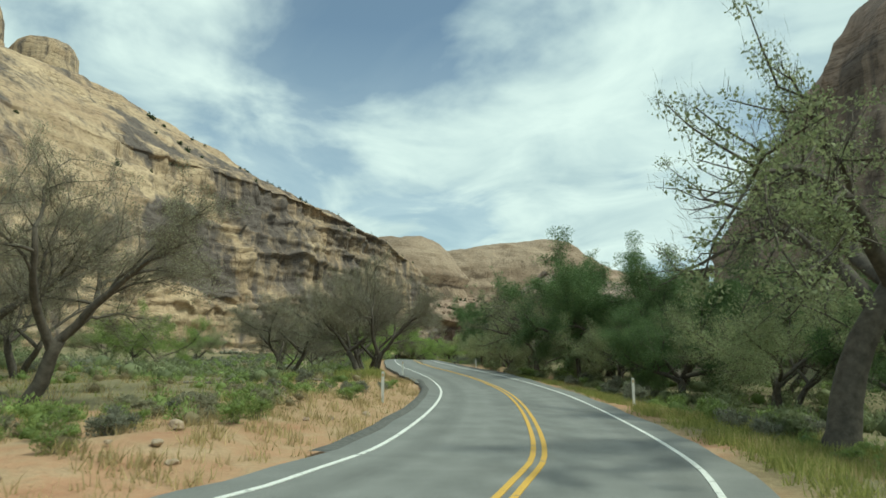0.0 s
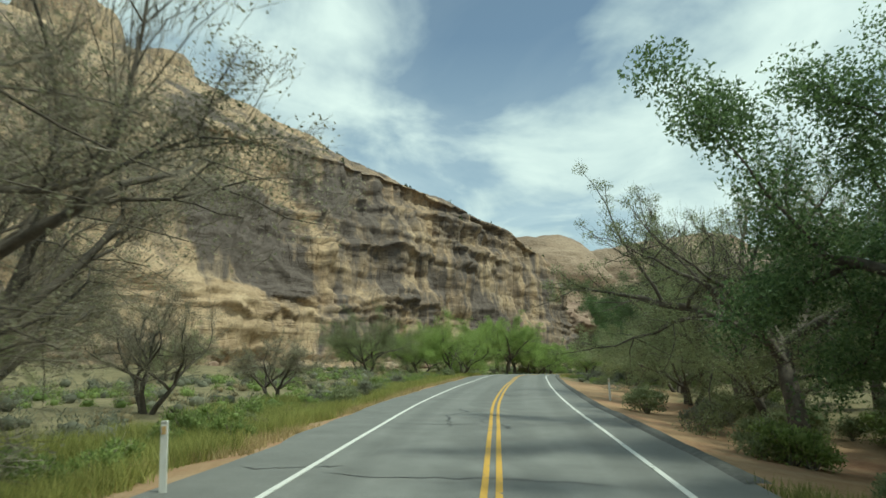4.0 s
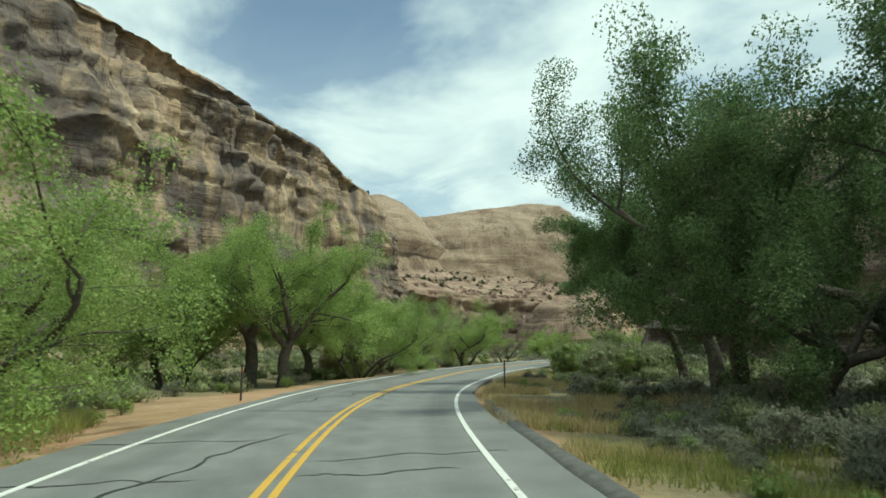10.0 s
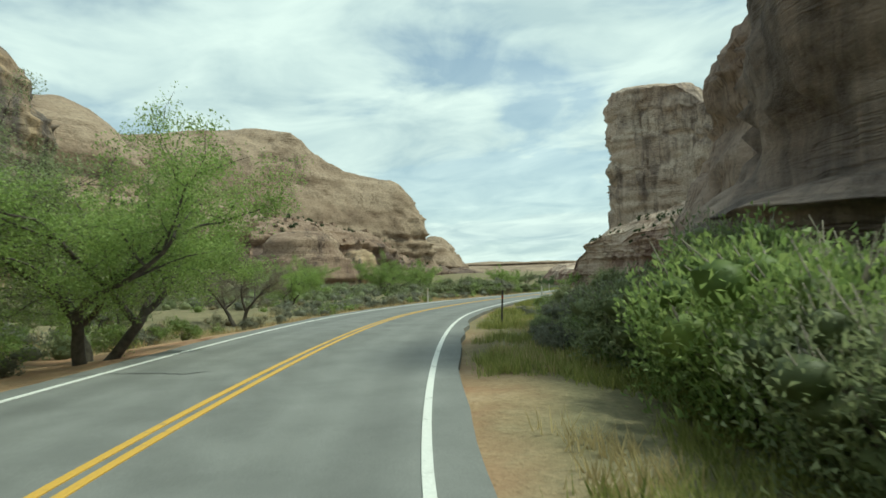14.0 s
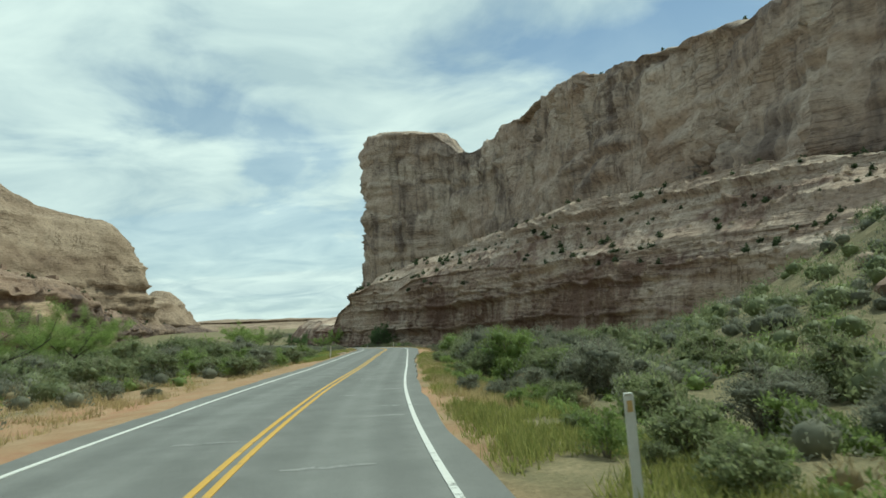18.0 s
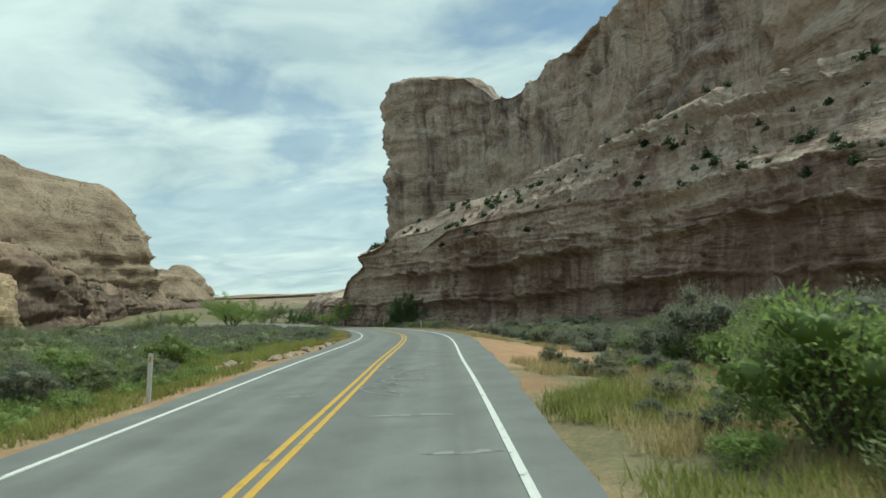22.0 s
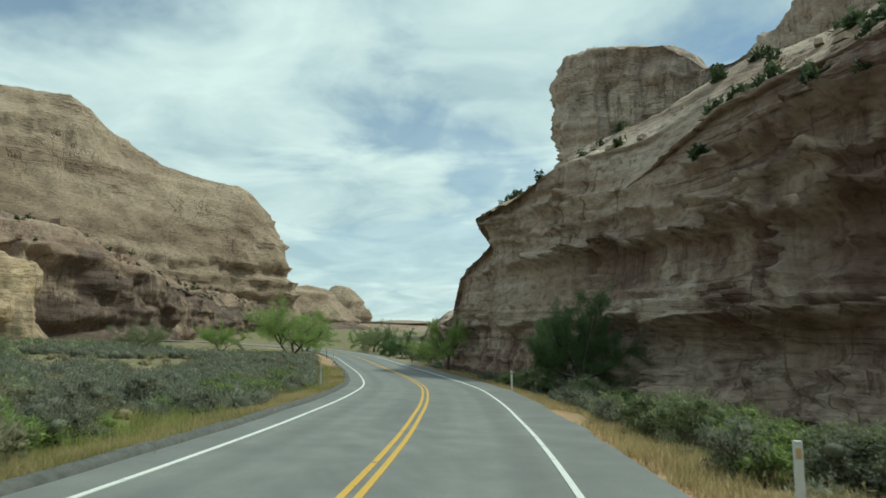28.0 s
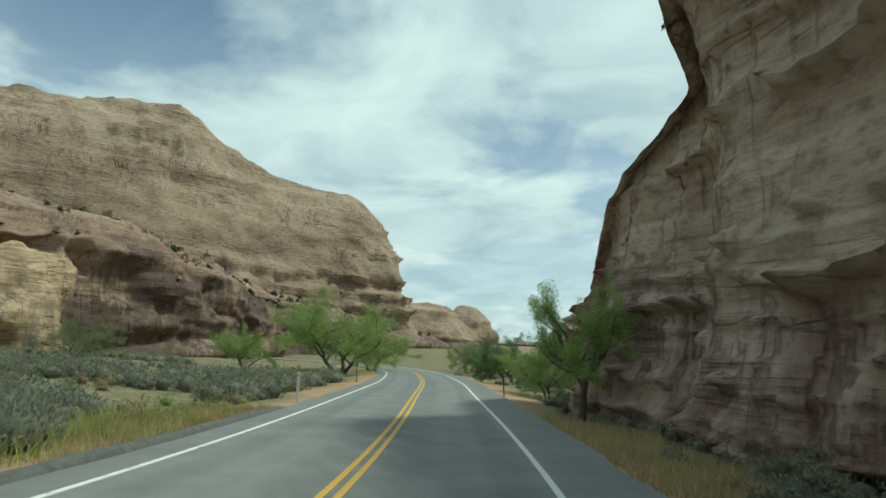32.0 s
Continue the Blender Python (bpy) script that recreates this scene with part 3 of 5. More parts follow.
        c2 = np.cumsum(rng.uniform(0.35, 1.8, 900) * width) - 60
        j = np.clip(np.searchsorted(c2, aw), 1, 899)
        wide = c2[j] - c2[j - 1]
        fj = (aw - c2[j - 1]) / wide
        own = HASH[(pile * 131 + j * 517 + key * 97) % 4096] - 0.5
        # how near to the slab's edge, in metres
        ez, ej = np.minimum(fr, 1 - fr) * tall, np.minimum(fj, 1 - fj) * wide
        notch_z, notch_j = np.exp(-(ez / (0.11 * thick)) ** 2), np.exp(-(ej / (0.045 * width)) ** 2)
        return hard, own, fr, notch_z, notch_j

    disp = 0
    for size, key, gain in ((1.0, seed * 3 + 60, 1.0), (0.3, seed * 3 + 71, 1.0), (0.14, seed * 3 + 83, fine)):
        if not gain:
            continue
        hard, own, fr, nz, nj = slabs(bed * size, joint_size * size, key)
        amount = size ** 1.05 * gain
        disp = disp + amount * fade * (ledges * (3.6 * hard + 1.1 * (fr - 0.5) + 0.8 * (1 - (2 * fr - 1) ** 4) - 2.0 * nz) + joints * (1.5 * own - 2.6 * nj * (0.3 + 0.7 * (own > 0.0))) + blocky * 2.2 * own)
    jt = vnoise(np.stack([(arc + warp) / (joint_size * 1.6), z / (joint_size * 9), 0 * z], 1), seed + 4)
    disp = steep.reshape(-1) * (disp + joints * (1.5 * jt - np.clip(0.12 - np.abs(jt), 0, 1) * 9))
    disp += rough * (0.55 * fbm(flat * 0.11, 5, seed + 6, 0.5) + 1.2 * fbm(flat * np.array([0.025, 0.025, 0.04]), 2, seed + 7))
    # a few craggy creases, longer along the beds
    ridge = 0
    for o in range(5):
        ridge = ridge + 0.45 ** o * (0.45 - np.abs(vnoise(flat * np.array([0.045, 0.045, 0.12]) * 2 ** o + 3.1 * o + warp[:, None] * 0.02, seed + 31 + o)))
    disp += crag * 1.9 * ridge * (0.35 + 0.65 * steep.reshape(-1))
    # rain-worn flutes down the face, along a stretch
    for f0, f1, deep in flutes:
        inside = np.clip(np.minimum(arc - f0, f1 - arc) / 8, 0, 1)
        wave = 0
        for o, wide in enumerate((6.0, 2.6, 1.2)):
            wave = wave + 0.55 ** o * (0.5 - np.abs(vnoise(np.stack([(arc + 0.35 * warp) / wide, z / (wide * 5), 0 * z + o], 1), seed + 81 + o)))
        disp += deep * inside * steep.reshape(-1) * wave
    # weathered-out holes in rows
    if holes:
        gx, gz = (arc + 0.6 * warp) / 1.7, (z + 0.4 * warp) / 1.25
        near = np.full(len(z), 9.0)
        for ox in (-1, 0, 1):
            for oz in (-1, 0, 1):
                cx, cz = np.floor(gx) + ox, np.floor(gz) + oz
                h = ((cx * 7919 + cz * 104729 + seed) % 4096).astype(int)
                px, pz, size = cx + 0.2 + 0.6 * HASH[h], cz + 0.2 + 0.6 * HASH[(h * 7 + 5) % 4096], 0.5 + 0.9 * HASH[(h * 3 + 11) % 4096]
                gone = np.where(HASH[(h * 5 + 3) % 4096] > 0.3, 9.0, 0.0)
                near = np.minimum(near, np.hypot((gx - px) * 1.7 / 0.4, (gz - pz) * 1.25 / 0.3) / size + gone)
        rows = np.clip(0.3 + 1.6 * vnoise(np.stack([arc * 0.03, z * 0.3, 0 * z], 1), seed + 44), 0, 1)
        disp -= holes * steep.reshape(-1) * rows * np.exp(-near ** 4) * 1.9
    if proud:
        disp = disp - np.median(disp)
        disp = np.where(disp > 0, proud * np.tanh(disp / proud), disp)
    low = np.minimum(1, np.repeat((steps / max(tv[-1], 1) * 40)[None, :], nu, 0).reshape(-1) + 0.15)
    flat = flat + nrm.reshape(-1, 3) * (disp * low)[:, None]
    me = mesh_of(name, flat, grid_faces(nu, nv) if side < 0 else grid_faces(nu, nv)[:, ::-1], mat, True)
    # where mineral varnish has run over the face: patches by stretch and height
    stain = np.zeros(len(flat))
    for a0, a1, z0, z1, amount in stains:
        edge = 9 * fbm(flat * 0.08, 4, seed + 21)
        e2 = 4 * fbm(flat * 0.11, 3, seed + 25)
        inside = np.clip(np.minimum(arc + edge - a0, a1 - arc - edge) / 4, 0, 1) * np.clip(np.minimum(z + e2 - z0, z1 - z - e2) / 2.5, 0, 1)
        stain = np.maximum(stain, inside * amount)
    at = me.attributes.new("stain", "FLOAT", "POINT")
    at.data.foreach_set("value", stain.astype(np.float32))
    ob = new(name, me)
    return tagged(ob, label, category, kind="structure")


WALLS = {}
WALLS["left"] = loft("canyon_wall_left", [
    (-86, -100, ((0, -2), (5, 13), (16, 34), (24, 45), (68, 72), (175, 110))),
    (-78, -50, ((0, -2), (5, 12), (16, 33), (24, 47), (64, 74), (180, 115))),
    (-56, 36, ((0, -2), (3, 11), (11, 33), (20, 49), (54, 73), (170, 121))),
    (-38, 78, ((0, -2), (3, 15), (11, 37), (18, 52), (50, 74), (150, 114))),
    (-22, 113, ((0, -2), (3, 16), (6, 38), (8, 49), (45, 68), (130, 100))),
    (2, 152, ((0, -2), (3, 14), (6, 33), (9, 45), (40, 56), (120, 76))),
    (22, 190, ((0, -2), (2, 12), (4, 25), (7, 35), (24, 42), (60, 50))),
    (16, 217, ((0, -2), (2, 10), (5, 22), (9, 31), (24, 38), (40, 44))),
    (-30, 252, ((0, -2), (3, 12), (8, 22), (12, 30), (30, 38), (60, 50)))],
    1, 0.7, 0.45, TAN, "tan sandstone canyon wall with dark varnish streaks and a rounded slope above", 11, 0.5, 0.9, 1.3, 6.5, "cliff", 16.0, 0.45,
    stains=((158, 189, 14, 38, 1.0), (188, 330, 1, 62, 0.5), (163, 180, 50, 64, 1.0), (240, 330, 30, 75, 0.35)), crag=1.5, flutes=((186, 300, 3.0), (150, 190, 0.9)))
WALLS["mesa_bench"] = loft("bench_left", [
    (-30, 262, ((0, -8), (3, 12), (6, 26), (14, 32), (50, 40), (120, 52))),
    (40, 276, ((0, -8), (3, 8), (6, 19), (14, 24), (60, 34), (140, 46))),
    (110, 318, ((0, -9), (2, 6), (5, 17), (11, 22), (50, 32), (150, 46))),
    (150, 352, ((0, -9), (1.5, 6), (3.5, 16), (9, 22), (46, 33), (150, 45))),
    (166, 362, ((0, -9), (1.5, 6), (3.5, 17), (9, 22), (46, 32), (150, 43))),
    (198, 384, ((0, -9), (1.5, 5), (4, 14), (10, 19), (50, 28), (130, 40))),
    (232, 430, ((0, -9), (2, 4), (5, 11), (11, 15), (50, 23), (110, 34))),
    (290, 500, ((0, -9), (3, 2), (8, 8), (14, 12), (40, 18), (80, 24))),
    (360, 548, ((0, -9), (4, 0), (12, 3), (20, 6), (40, 8), (80, 10))),
    (440, 600, ((0, -9), (5, -4), (16, -2), (24, 0), (40, 1), (80, 2)))],
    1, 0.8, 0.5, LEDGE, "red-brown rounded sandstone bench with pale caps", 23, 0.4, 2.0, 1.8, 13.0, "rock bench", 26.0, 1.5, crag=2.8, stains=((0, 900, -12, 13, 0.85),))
WALLS["mesa"] = loft("mesa_left", [
    (-60, 520, ((0, 0), (12, 40), (30, 60), (60, 70), (120, 76), (220, 80))),
    (60, 500, ((0, 0), (12, 50), (30, 78), (60, 95), (120, 103), (220, 106))),
    (140, 505, ((0, 0), (10, 52), (27, 86), (46, 107), (90, 114), (220, 116))),
    (205, 512, ((0, 0), (9, 47), (23, 82), (40, 108), (70, 119), (200, 124))),
    (234, 516, ((0, 0), (9, 44), (24, 73), (45, 94), (74, 108), (180, 110))),
    (258, 520, ((0, 0), (8, 42), (20, 66), (36, 83), (60, 88), (160, 92))),
    (300, 528, ((0, 0), (6, 40), (14, 63), (24, 79), (40, 82), (120, 84))),
    (326, 540, ((0, 0), (5, 32), (10, 48), (16, 62), (28, 70), (90, 72))),
    (338, 575, ((0, 0), (6, 30), (14, 42), (22, 52), (36, 58), (80, 60))),
    (345, 640, ((0, 0), (6, 26), (14, 36), (22, 42), (36, 46), (60, 48)))],
    1, 2.4, 1.8, PALE, "broad rounded tan sandstone mesa, smooth slickrock", 31, 1.2, 0.8, 2.0, 9.0, "mesa", 38.0, 0.4, crag=1.3, flutes=((0, 900, 0.9),))
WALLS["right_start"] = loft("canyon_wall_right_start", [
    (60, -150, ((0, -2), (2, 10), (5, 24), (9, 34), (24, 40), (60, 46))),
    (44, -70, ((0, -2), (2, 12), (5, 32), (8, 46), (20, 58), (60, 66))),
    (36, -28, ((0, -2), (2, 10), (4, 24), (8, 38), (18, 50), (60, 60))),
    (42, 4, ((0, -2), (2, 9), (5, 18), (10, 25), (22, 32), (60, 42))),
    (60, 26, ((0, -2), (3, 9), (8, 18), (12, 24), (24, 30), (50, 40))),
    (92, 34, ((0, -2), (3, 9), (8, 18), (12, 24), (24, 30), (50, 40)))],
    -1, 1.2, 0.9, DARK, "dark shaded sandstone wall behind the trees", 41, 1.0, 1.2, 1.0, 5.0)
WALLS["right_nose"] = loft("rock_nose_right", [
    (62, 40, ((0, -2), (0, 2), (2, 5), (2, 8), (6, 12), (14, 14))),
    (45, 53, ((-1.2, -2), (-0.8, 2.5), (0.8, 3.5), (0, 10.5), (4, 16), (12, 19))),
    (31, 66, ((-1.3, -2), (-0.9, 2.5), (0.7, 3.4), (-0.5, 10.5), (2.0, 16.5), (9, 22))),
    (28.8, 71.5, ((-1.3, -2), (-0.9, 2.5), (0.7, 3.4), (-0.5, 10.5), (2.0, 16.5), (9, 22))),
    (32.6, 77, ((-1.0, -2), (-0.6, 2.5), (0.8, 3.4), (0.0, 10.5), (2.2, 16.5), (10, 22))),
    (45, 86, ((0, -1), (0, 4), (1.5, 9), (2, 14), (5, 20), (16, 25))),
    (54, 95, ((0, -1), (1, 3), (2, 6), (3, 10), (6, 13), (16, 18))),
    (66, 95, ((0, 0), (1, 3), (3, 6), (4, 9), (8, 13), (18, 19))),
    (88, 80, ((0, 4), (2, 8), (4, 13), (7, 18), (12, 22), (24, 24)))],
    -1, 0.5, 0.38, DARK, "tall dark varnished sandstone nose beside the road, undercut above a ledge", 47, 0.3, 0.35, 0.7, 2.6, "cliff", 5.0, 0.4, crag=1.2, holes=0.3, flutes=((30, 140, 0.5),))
WALLS["right_main"] = loft("canyon_wall_right", [
    (84, 40, ((0, 6), (4, 26), (8, 42), (12, 54), (40, 60), (110, 66))),
    (128, 72, ((0, 8), (4, 28), (8, 44), (14, 56), (40, 62), (110, 68))),
    (178, 116, ((0, 8), (5, 30), (9, 48), (14, 62), (40, 68), (110, 72))),
    (226, 158, ((0, 8), (6, 34), (10, 60), (14, 79), (40, 83), (110, 86))),
    (276, 204, ((0, 8), (6, 36), (8, 68), (10, 94), (40, 97), (110, 98))),
    (322, 248, ((0, 8), (6, 36), (10, 70), (13, 108), (40, 111), (110, 112))),
    (362, 300, ((0, 8), (5, 36), (9, 70), (13, 102), (40, 105), (90, 105))),
    (370, 322, ((0, 8), (4, 36), (7, 72), (10, 104), (26, 106), (70, 104)))],
    -1, 0.9, 0.9, BROWN, "tall brown sandstone wall with upright joints", 53, 0.4, 2.4, 1.5, 19.0, "cliff", 20.0, 1.2, crag=1.8, flutes=((0, 900, 1.7),))
WALLS["tower"] = loft("rock_tower_right", [
    (372, 312, ((-2, 8), (5, 50), (9, 90), (12, 103), (24, 106), (30, 106))),
    (370, 330, ((0, 8), (4, 50), (7, 90), (9, 120), (20, 123), (30, 124))),
    (359, 356, ((0, 8), (2, 50), (3, 90), (5, 121), (12, 124), (24, 125))),
    (358, 370, ((0, 8), (1, 50), (1, 90), (4, 120), (10, 124), (20, 125))),
    (372, 384, ((0, 8), (2, 50), (3, 90), (6, 116), (12, 120), (20, 122))),
    (410, 392, ((0, 8), (4, 50), (7, 90), (10, 116), (20, 118), (24, 120)))],
    -1, 1.0, 1.1, BROWN, "freestanding brown sandstone tower at the wall's end", 59, 0.5, 1.8, 1.0, 13.0, "rock tower", 14.0, 0.7, crag=1.5)
WALLS["bench_right"] = loft("bench_right", [
    (118, 84, ((0, 2), (2, 7), (4, 11), (7, 14), (24, 16), (60, 18))),
    (139, 124, ((-0.5, -13), (3, 8), (6, 12), (12, 16.5), (17, 24), (70, 28))),
    (156, 159, ((-0.5, -13), (3, 7), (5, 11), (11, 16), (16, 23.5), (70, 27))),
    (168, 182, ((-0.5, -13), (2.5, 8), (5, 12.5), (10, 16), (15, 22), (80, 26))),
    (179, 207, ((-0.5, -13), (2, 7), (3.2, 12.0), (9, 15), (14, 18), (90, 22))),
    (186.4, 226, ((-0.5, -13), (0.6, -1), (1.0, 5), (0.4, 11), (5, 14), (85, 19))),
    (188.6, 233.6, ((-0.3, -13), (0.2, -2), (0.9, 4.5), (-0.7, 9.2), (3.5, 11.5), (60, 16))),
    (191.0, 237.6, ((0.5, -13), (2.0, -2), (2.4, 3), (1.6, 7.6), (5, 10), (50, 15))),
    (193.4, 241.6, ((-0.5, -13), (-0.2, -2), (-0.1, 2), (0.2, 5.4), (3, 7.2), (45, 14))),
    (197.0, 248.4, ((-0.5, -13), (-0.3, -4), (0.1, -1.2), (0.8, 0.6), (5, 1.8), (40, 10))),
    (202.5, 252.6, ((-0.5, -13), (1, -4), (2, -1), (4, 1.5), (10, 3), (40, 9))),
    (207.5, 267, ((-0.5, -13), (1, -4), (2.4, -1.5), (5, 0.6), (12, 1.6), (40, 5))),
    (224, 290, ((-0.5, -13), (2, -4), (4.5, -0.5), (8, 2.4), (20, 4), (40, 5))),
    (262, 340, ((-0.5, -13), (4, -4), (8, 0), (12, 3), (24, 4), (40, 6)))],
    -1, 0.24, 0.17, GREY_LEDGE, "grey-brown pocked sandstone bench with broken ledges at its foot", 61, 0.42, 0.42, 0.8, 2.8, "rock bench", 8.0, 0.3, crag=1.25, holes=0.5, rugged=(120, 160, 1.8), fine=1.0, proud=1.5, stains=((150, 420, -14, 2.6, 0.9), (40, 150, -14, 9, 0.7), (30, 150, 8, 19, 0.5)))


def dome(name, x, y, z0, radius, height, mat, label, seed, power=2.4, stretch=(1, 1), lumpy=1.0):
    """A rounded or square-shouldered knob of rock."""
    n, m = 72, 34
    a = np.linspace(0, 2 * np.pi, n)
    h = np.linspace(0, 1, m)
    r = (1 - h ** power) ** (1 / power) * 0.92 + 0.08 * (1 - h)
    p = np.zeros((n, m, 3))
    p[..., 0] = x + radius * stretch[0] * r[None] * np.cos(a)[:, None]
    p[..., 1] = y + radius * stretch[1] * r[None] * np.sin(a)[:, None]
    p[..., 2] = z0 + height * h[None]
    f = p.reshape(-1, 3)
    way = f - np.array([x, y, z0 + height * 0.3])
    way /= np.linalg.norm(way, axis=1)[:, None]
    s = 3.0 / radius
    d = radius * (0.09 * lumpy * fbm(f * s * 0.5, 5, seed) + 0.05 / lumpy * np.sign(vnoise(np.stack([0 * f[:, 0], 0 * f[:, 0], f[:, 2] * 6 / height], 1), seed + 1)))
    return tagged(new(name, mesh_of(name, f + way * d[:, None], grid_faces(n, m), mat, True)), label, "rock dome", kind="structure")


dome("butte", -176, 252, 80, 19, 75, TAN, "small tan sandstone butte on the rim", 3, 4.0, (1.1, 1.0))
dome("butte", -222, 240, 80, 32, 100, TAN, "tall tan sandstone butte on the rim", 4, 4.5)
dome("far_dome", 24, 480, 0, 90, 92, PALE, "distant brown sandstone dome", 5, 2.2, (0.8, 1.3))
dome("far_dome", 372, 640, -5, 46, 36, PALE, "distant tan sandstone shoulder", 6, 2.0, (1.1, 1), 1.8)
dome("far_dome", 605, 960, -10, 44, 62, PALE, "far pale sandstone dome", 7, 1.7, (1.2, 1), 1.4)
dome("far_dome", 780, 930, -10, 170, 24, PALE, "far low sandstone dome", 8, 2.0, (1.8, 1))
dome("pale_knob", 160, 357, -9, 11, 21, TAN, "pale cream rounded sandstone knob before the bench", 14, 4.0, (1.0, 1.0), 2.6)
dome("red_knob", 97, 273, -8, 15, 23, LEDGE, "dark red rounded sandstone knob", 12, 2.6, (1.3, 1.0))


# ---- plants ----
def tube(points, radii, sides):
    """Verts and faces of a tapered tube along the points."""
    p, v, f = np.asarray(points, float), [], []
    t = np.gradient(p, axis=0)
    t /= np.maximum(np.linalg.norm(t, axis=1)[:, None], 1e-9)
    ref = np.array([0.31, 0.77, 0.2])
    a = np.cross(t, ref)
    a /= np.maximum(np.linalg.norm(a, axis=1)[:, None], 1e-9)
    b = np.cross(t, a)
    ang = np.linspace(0, 2 * np.pi, sides, endpoint=False)
    for i in range(len(p)):
        v.extend(p[i] + radii[i] * (np.cos(g) * a[i] + np.sin(g) * b[i]) for g in ang)
    for i in range(len(p) - 1):
        for k in range(sides):
            n = (k + 1) % sides
            f.append([i * sides + k, i * sides + n, (i + 1) * sides + n, (i + 1) * sides + k])
    f.append([(len(p) - 1) * sides + k for k in range(sides)])
    return v, f


def merged(pieces):
    v, f = [], []
    for pv, pf in pieces:
        k = len(v)
        v.extend(pv)
        f.extend([[i + k for i in q] for q in pf])
    return v, f


def leaf_quads(rng, centres, length, width, up=0.25, spread=None):
    """One small pointed leaf at every centre, turned by chance."""
    n = len(centres)
    d = rng.normal(size=(n, 3))
    d[:, 2] += up
    if spread is not None:
        d += spread
    d /= np.linalg.norm(d, axis=1)[:, None]
    w = np.cross(d, rng.normal(size=(n, 3)))
    w /= np.maximum(np.linalg.norm(w, axis=1)[:, None], 1e-9)
    le = length * rng.uniform(0.6, 1.3, (n, 1))
    wi = width * rng.uniform(0.6, 1.3, (n, 1))
    v = np.stack([centres - d * le * 0.5, centres + w * wi * 0.85 + d * le * 0.12, centres + d * le * 0.6 - w * wi * 0.25], 1).reshape(-1, 3)
    f = np.arange(3 * n).reshape(n, 3)
    return v, f


def branch(rng, start, way, length, bend, steps):
    p, d = [np.array(start, float)], np.array(way, float)
    for _ in range(steps):
        d = d + rng.normal(size=3) * bend
        d /= np.linalg.norm(d)
        p.append(p[-1] + d * length / steps)
    return np.array(p), d


def tree(name, seed, height, spread, trunks, leaf_mat, bark, leaves, leaf, label, category="tree", bare=0.0, fork=0.3, droop=0.0, stout=0.62, loose=0.034, twigs=5, sprigs=0):
    """A tree: tapered trunks, limbs that fork three times, a crown of single leaves round the twigs."""
    rng = np.random.default_rng(seed)
    root = new(name)
    tagged(root, label, category)
    crown_at, trunk_bits, limbs = [], [], []
    for k in range(trunks):
        a = rng.uniform(0, 2 * np.pi)
        lean = (0.12 if trunks == 1 else 0.42) * rng.uniform(0.6, 1.3)
        base = np.array([math.cos(a), math.sin(a), 0]) * (0.0 if trunks == 1 else 0.16 * height / 6)
        way = np.array([math.cos(a) * lean, math.sin(a) * lean, 1.0])
        r0 = 0.042 * stout * height / trunks ** 0.45
        p, d = branch(rng, base - np.array([0, 0, 0.25]), way, height * fork + 0.25, 0.13, 6)
        rr = np.linspace(r0, r0 * 0.66, 7)
        rr[0] *= 1.35
        trunk_bits.append(tube(p, rr, 9))
        n_limb = 5 if trunks == 1 else 3
        for j in range(n_limb):
            g = a + (j + rng.uniform(-0.3, 0.3)) * 2 * np.pi / n_limb
            out = rng.uniform(0.45, 1.0) * spread / height * 2.0
            w1 = np.array([math.cos(g) * out, math.sin(g) * out, rng.uniform(0.55, 1.1)])
            bits = []
            at = p[-1 - (j % 3 == 2)]
            l1 = height * rng.uniform(0.28, 0.4)
            q, e = branch(rng, at, w1 / np.linalg.norm(w1), l1, 0.14, 6)
            bits.append(tube(q, np.linspace(r0 * 0.55, r0 * 0.26, 7), 6))
            for m in range(5):
                s = q[2 + m] if m < 4 else q[-1]
                w2 = e + rng.normal(size=3) * 0.65 + np.array([0, 0, 0.25 - droop])
                q2, e2 = branch(rng, s, w2 / np.linalg.norm(w2), height * rng.uniform(0.14, 0.27), 0.17, 5)
                bits.append(tube(q2, np.linspace(r0 * 0.22, r0 * 0.08, 6), 5))
                crown_at.extend(q2[2:])
                for n in range(twigs):
                    w3 = e2 + rng.normal(size=3) * 0.7 + np.array([0, 0, 0.15 - droop])
                    q3, _ = branch(rng, q2[min(5, 1 + n % 5 + (n > 1))], w3 / np.linalg.norm(w3), height * rng.uniform(0.08, 0.17), 0.2, 3)
                    bits.append(tube(q3, np.linspace(r0 * 0.075, r0 * 0.028, 4), 3))
                    crown_at.extend(q3[1:])
            limbs.append(bits)
    c = np.array(crown_at)
    fit = np.array([spread / np.percentile(np.abs(c[:, 0]), 96), spread / np.percentile(np.abs(c[:, 1]), 96), height / c[:, 2].max()]) * 0.93
    v, f = merged(trunk_bits)
    under(new("trunk", mesh_of("trunk", np.array(v) * fit, f, bark, True)), root)
    for bits in limbs:
        v, f = merged(bits)
        v = np.array(v) * fit
        under(new("limb", mesh_of("limb", v, f, bark, True)), root)
    c = c * fit
    # tufts: every twig end carries some, denser outside than in the heart of the crown
    heart = np.array([0, 0, 0.45 * height])
    far = np.linalg.norm((c - heart) / np.array([spread, spread, 0.55 * height]), axis=1)
    weight = np.clip(far, 0.15, 1.0) * rng.uniform(0.25, 1.0, len(c))
    pick = c[rng.choice(len(c), leaves, p=weight / weight.sum())]
    way = rng.normal(size=(leaves, 3))
    way *= (rng.random(leaves) ** 0.4 / np.linalg.norm(way, axis=1))[:, None]
    cl = pick + way * (1.45 * loose * height) * np.array([1, 1, 0.75])
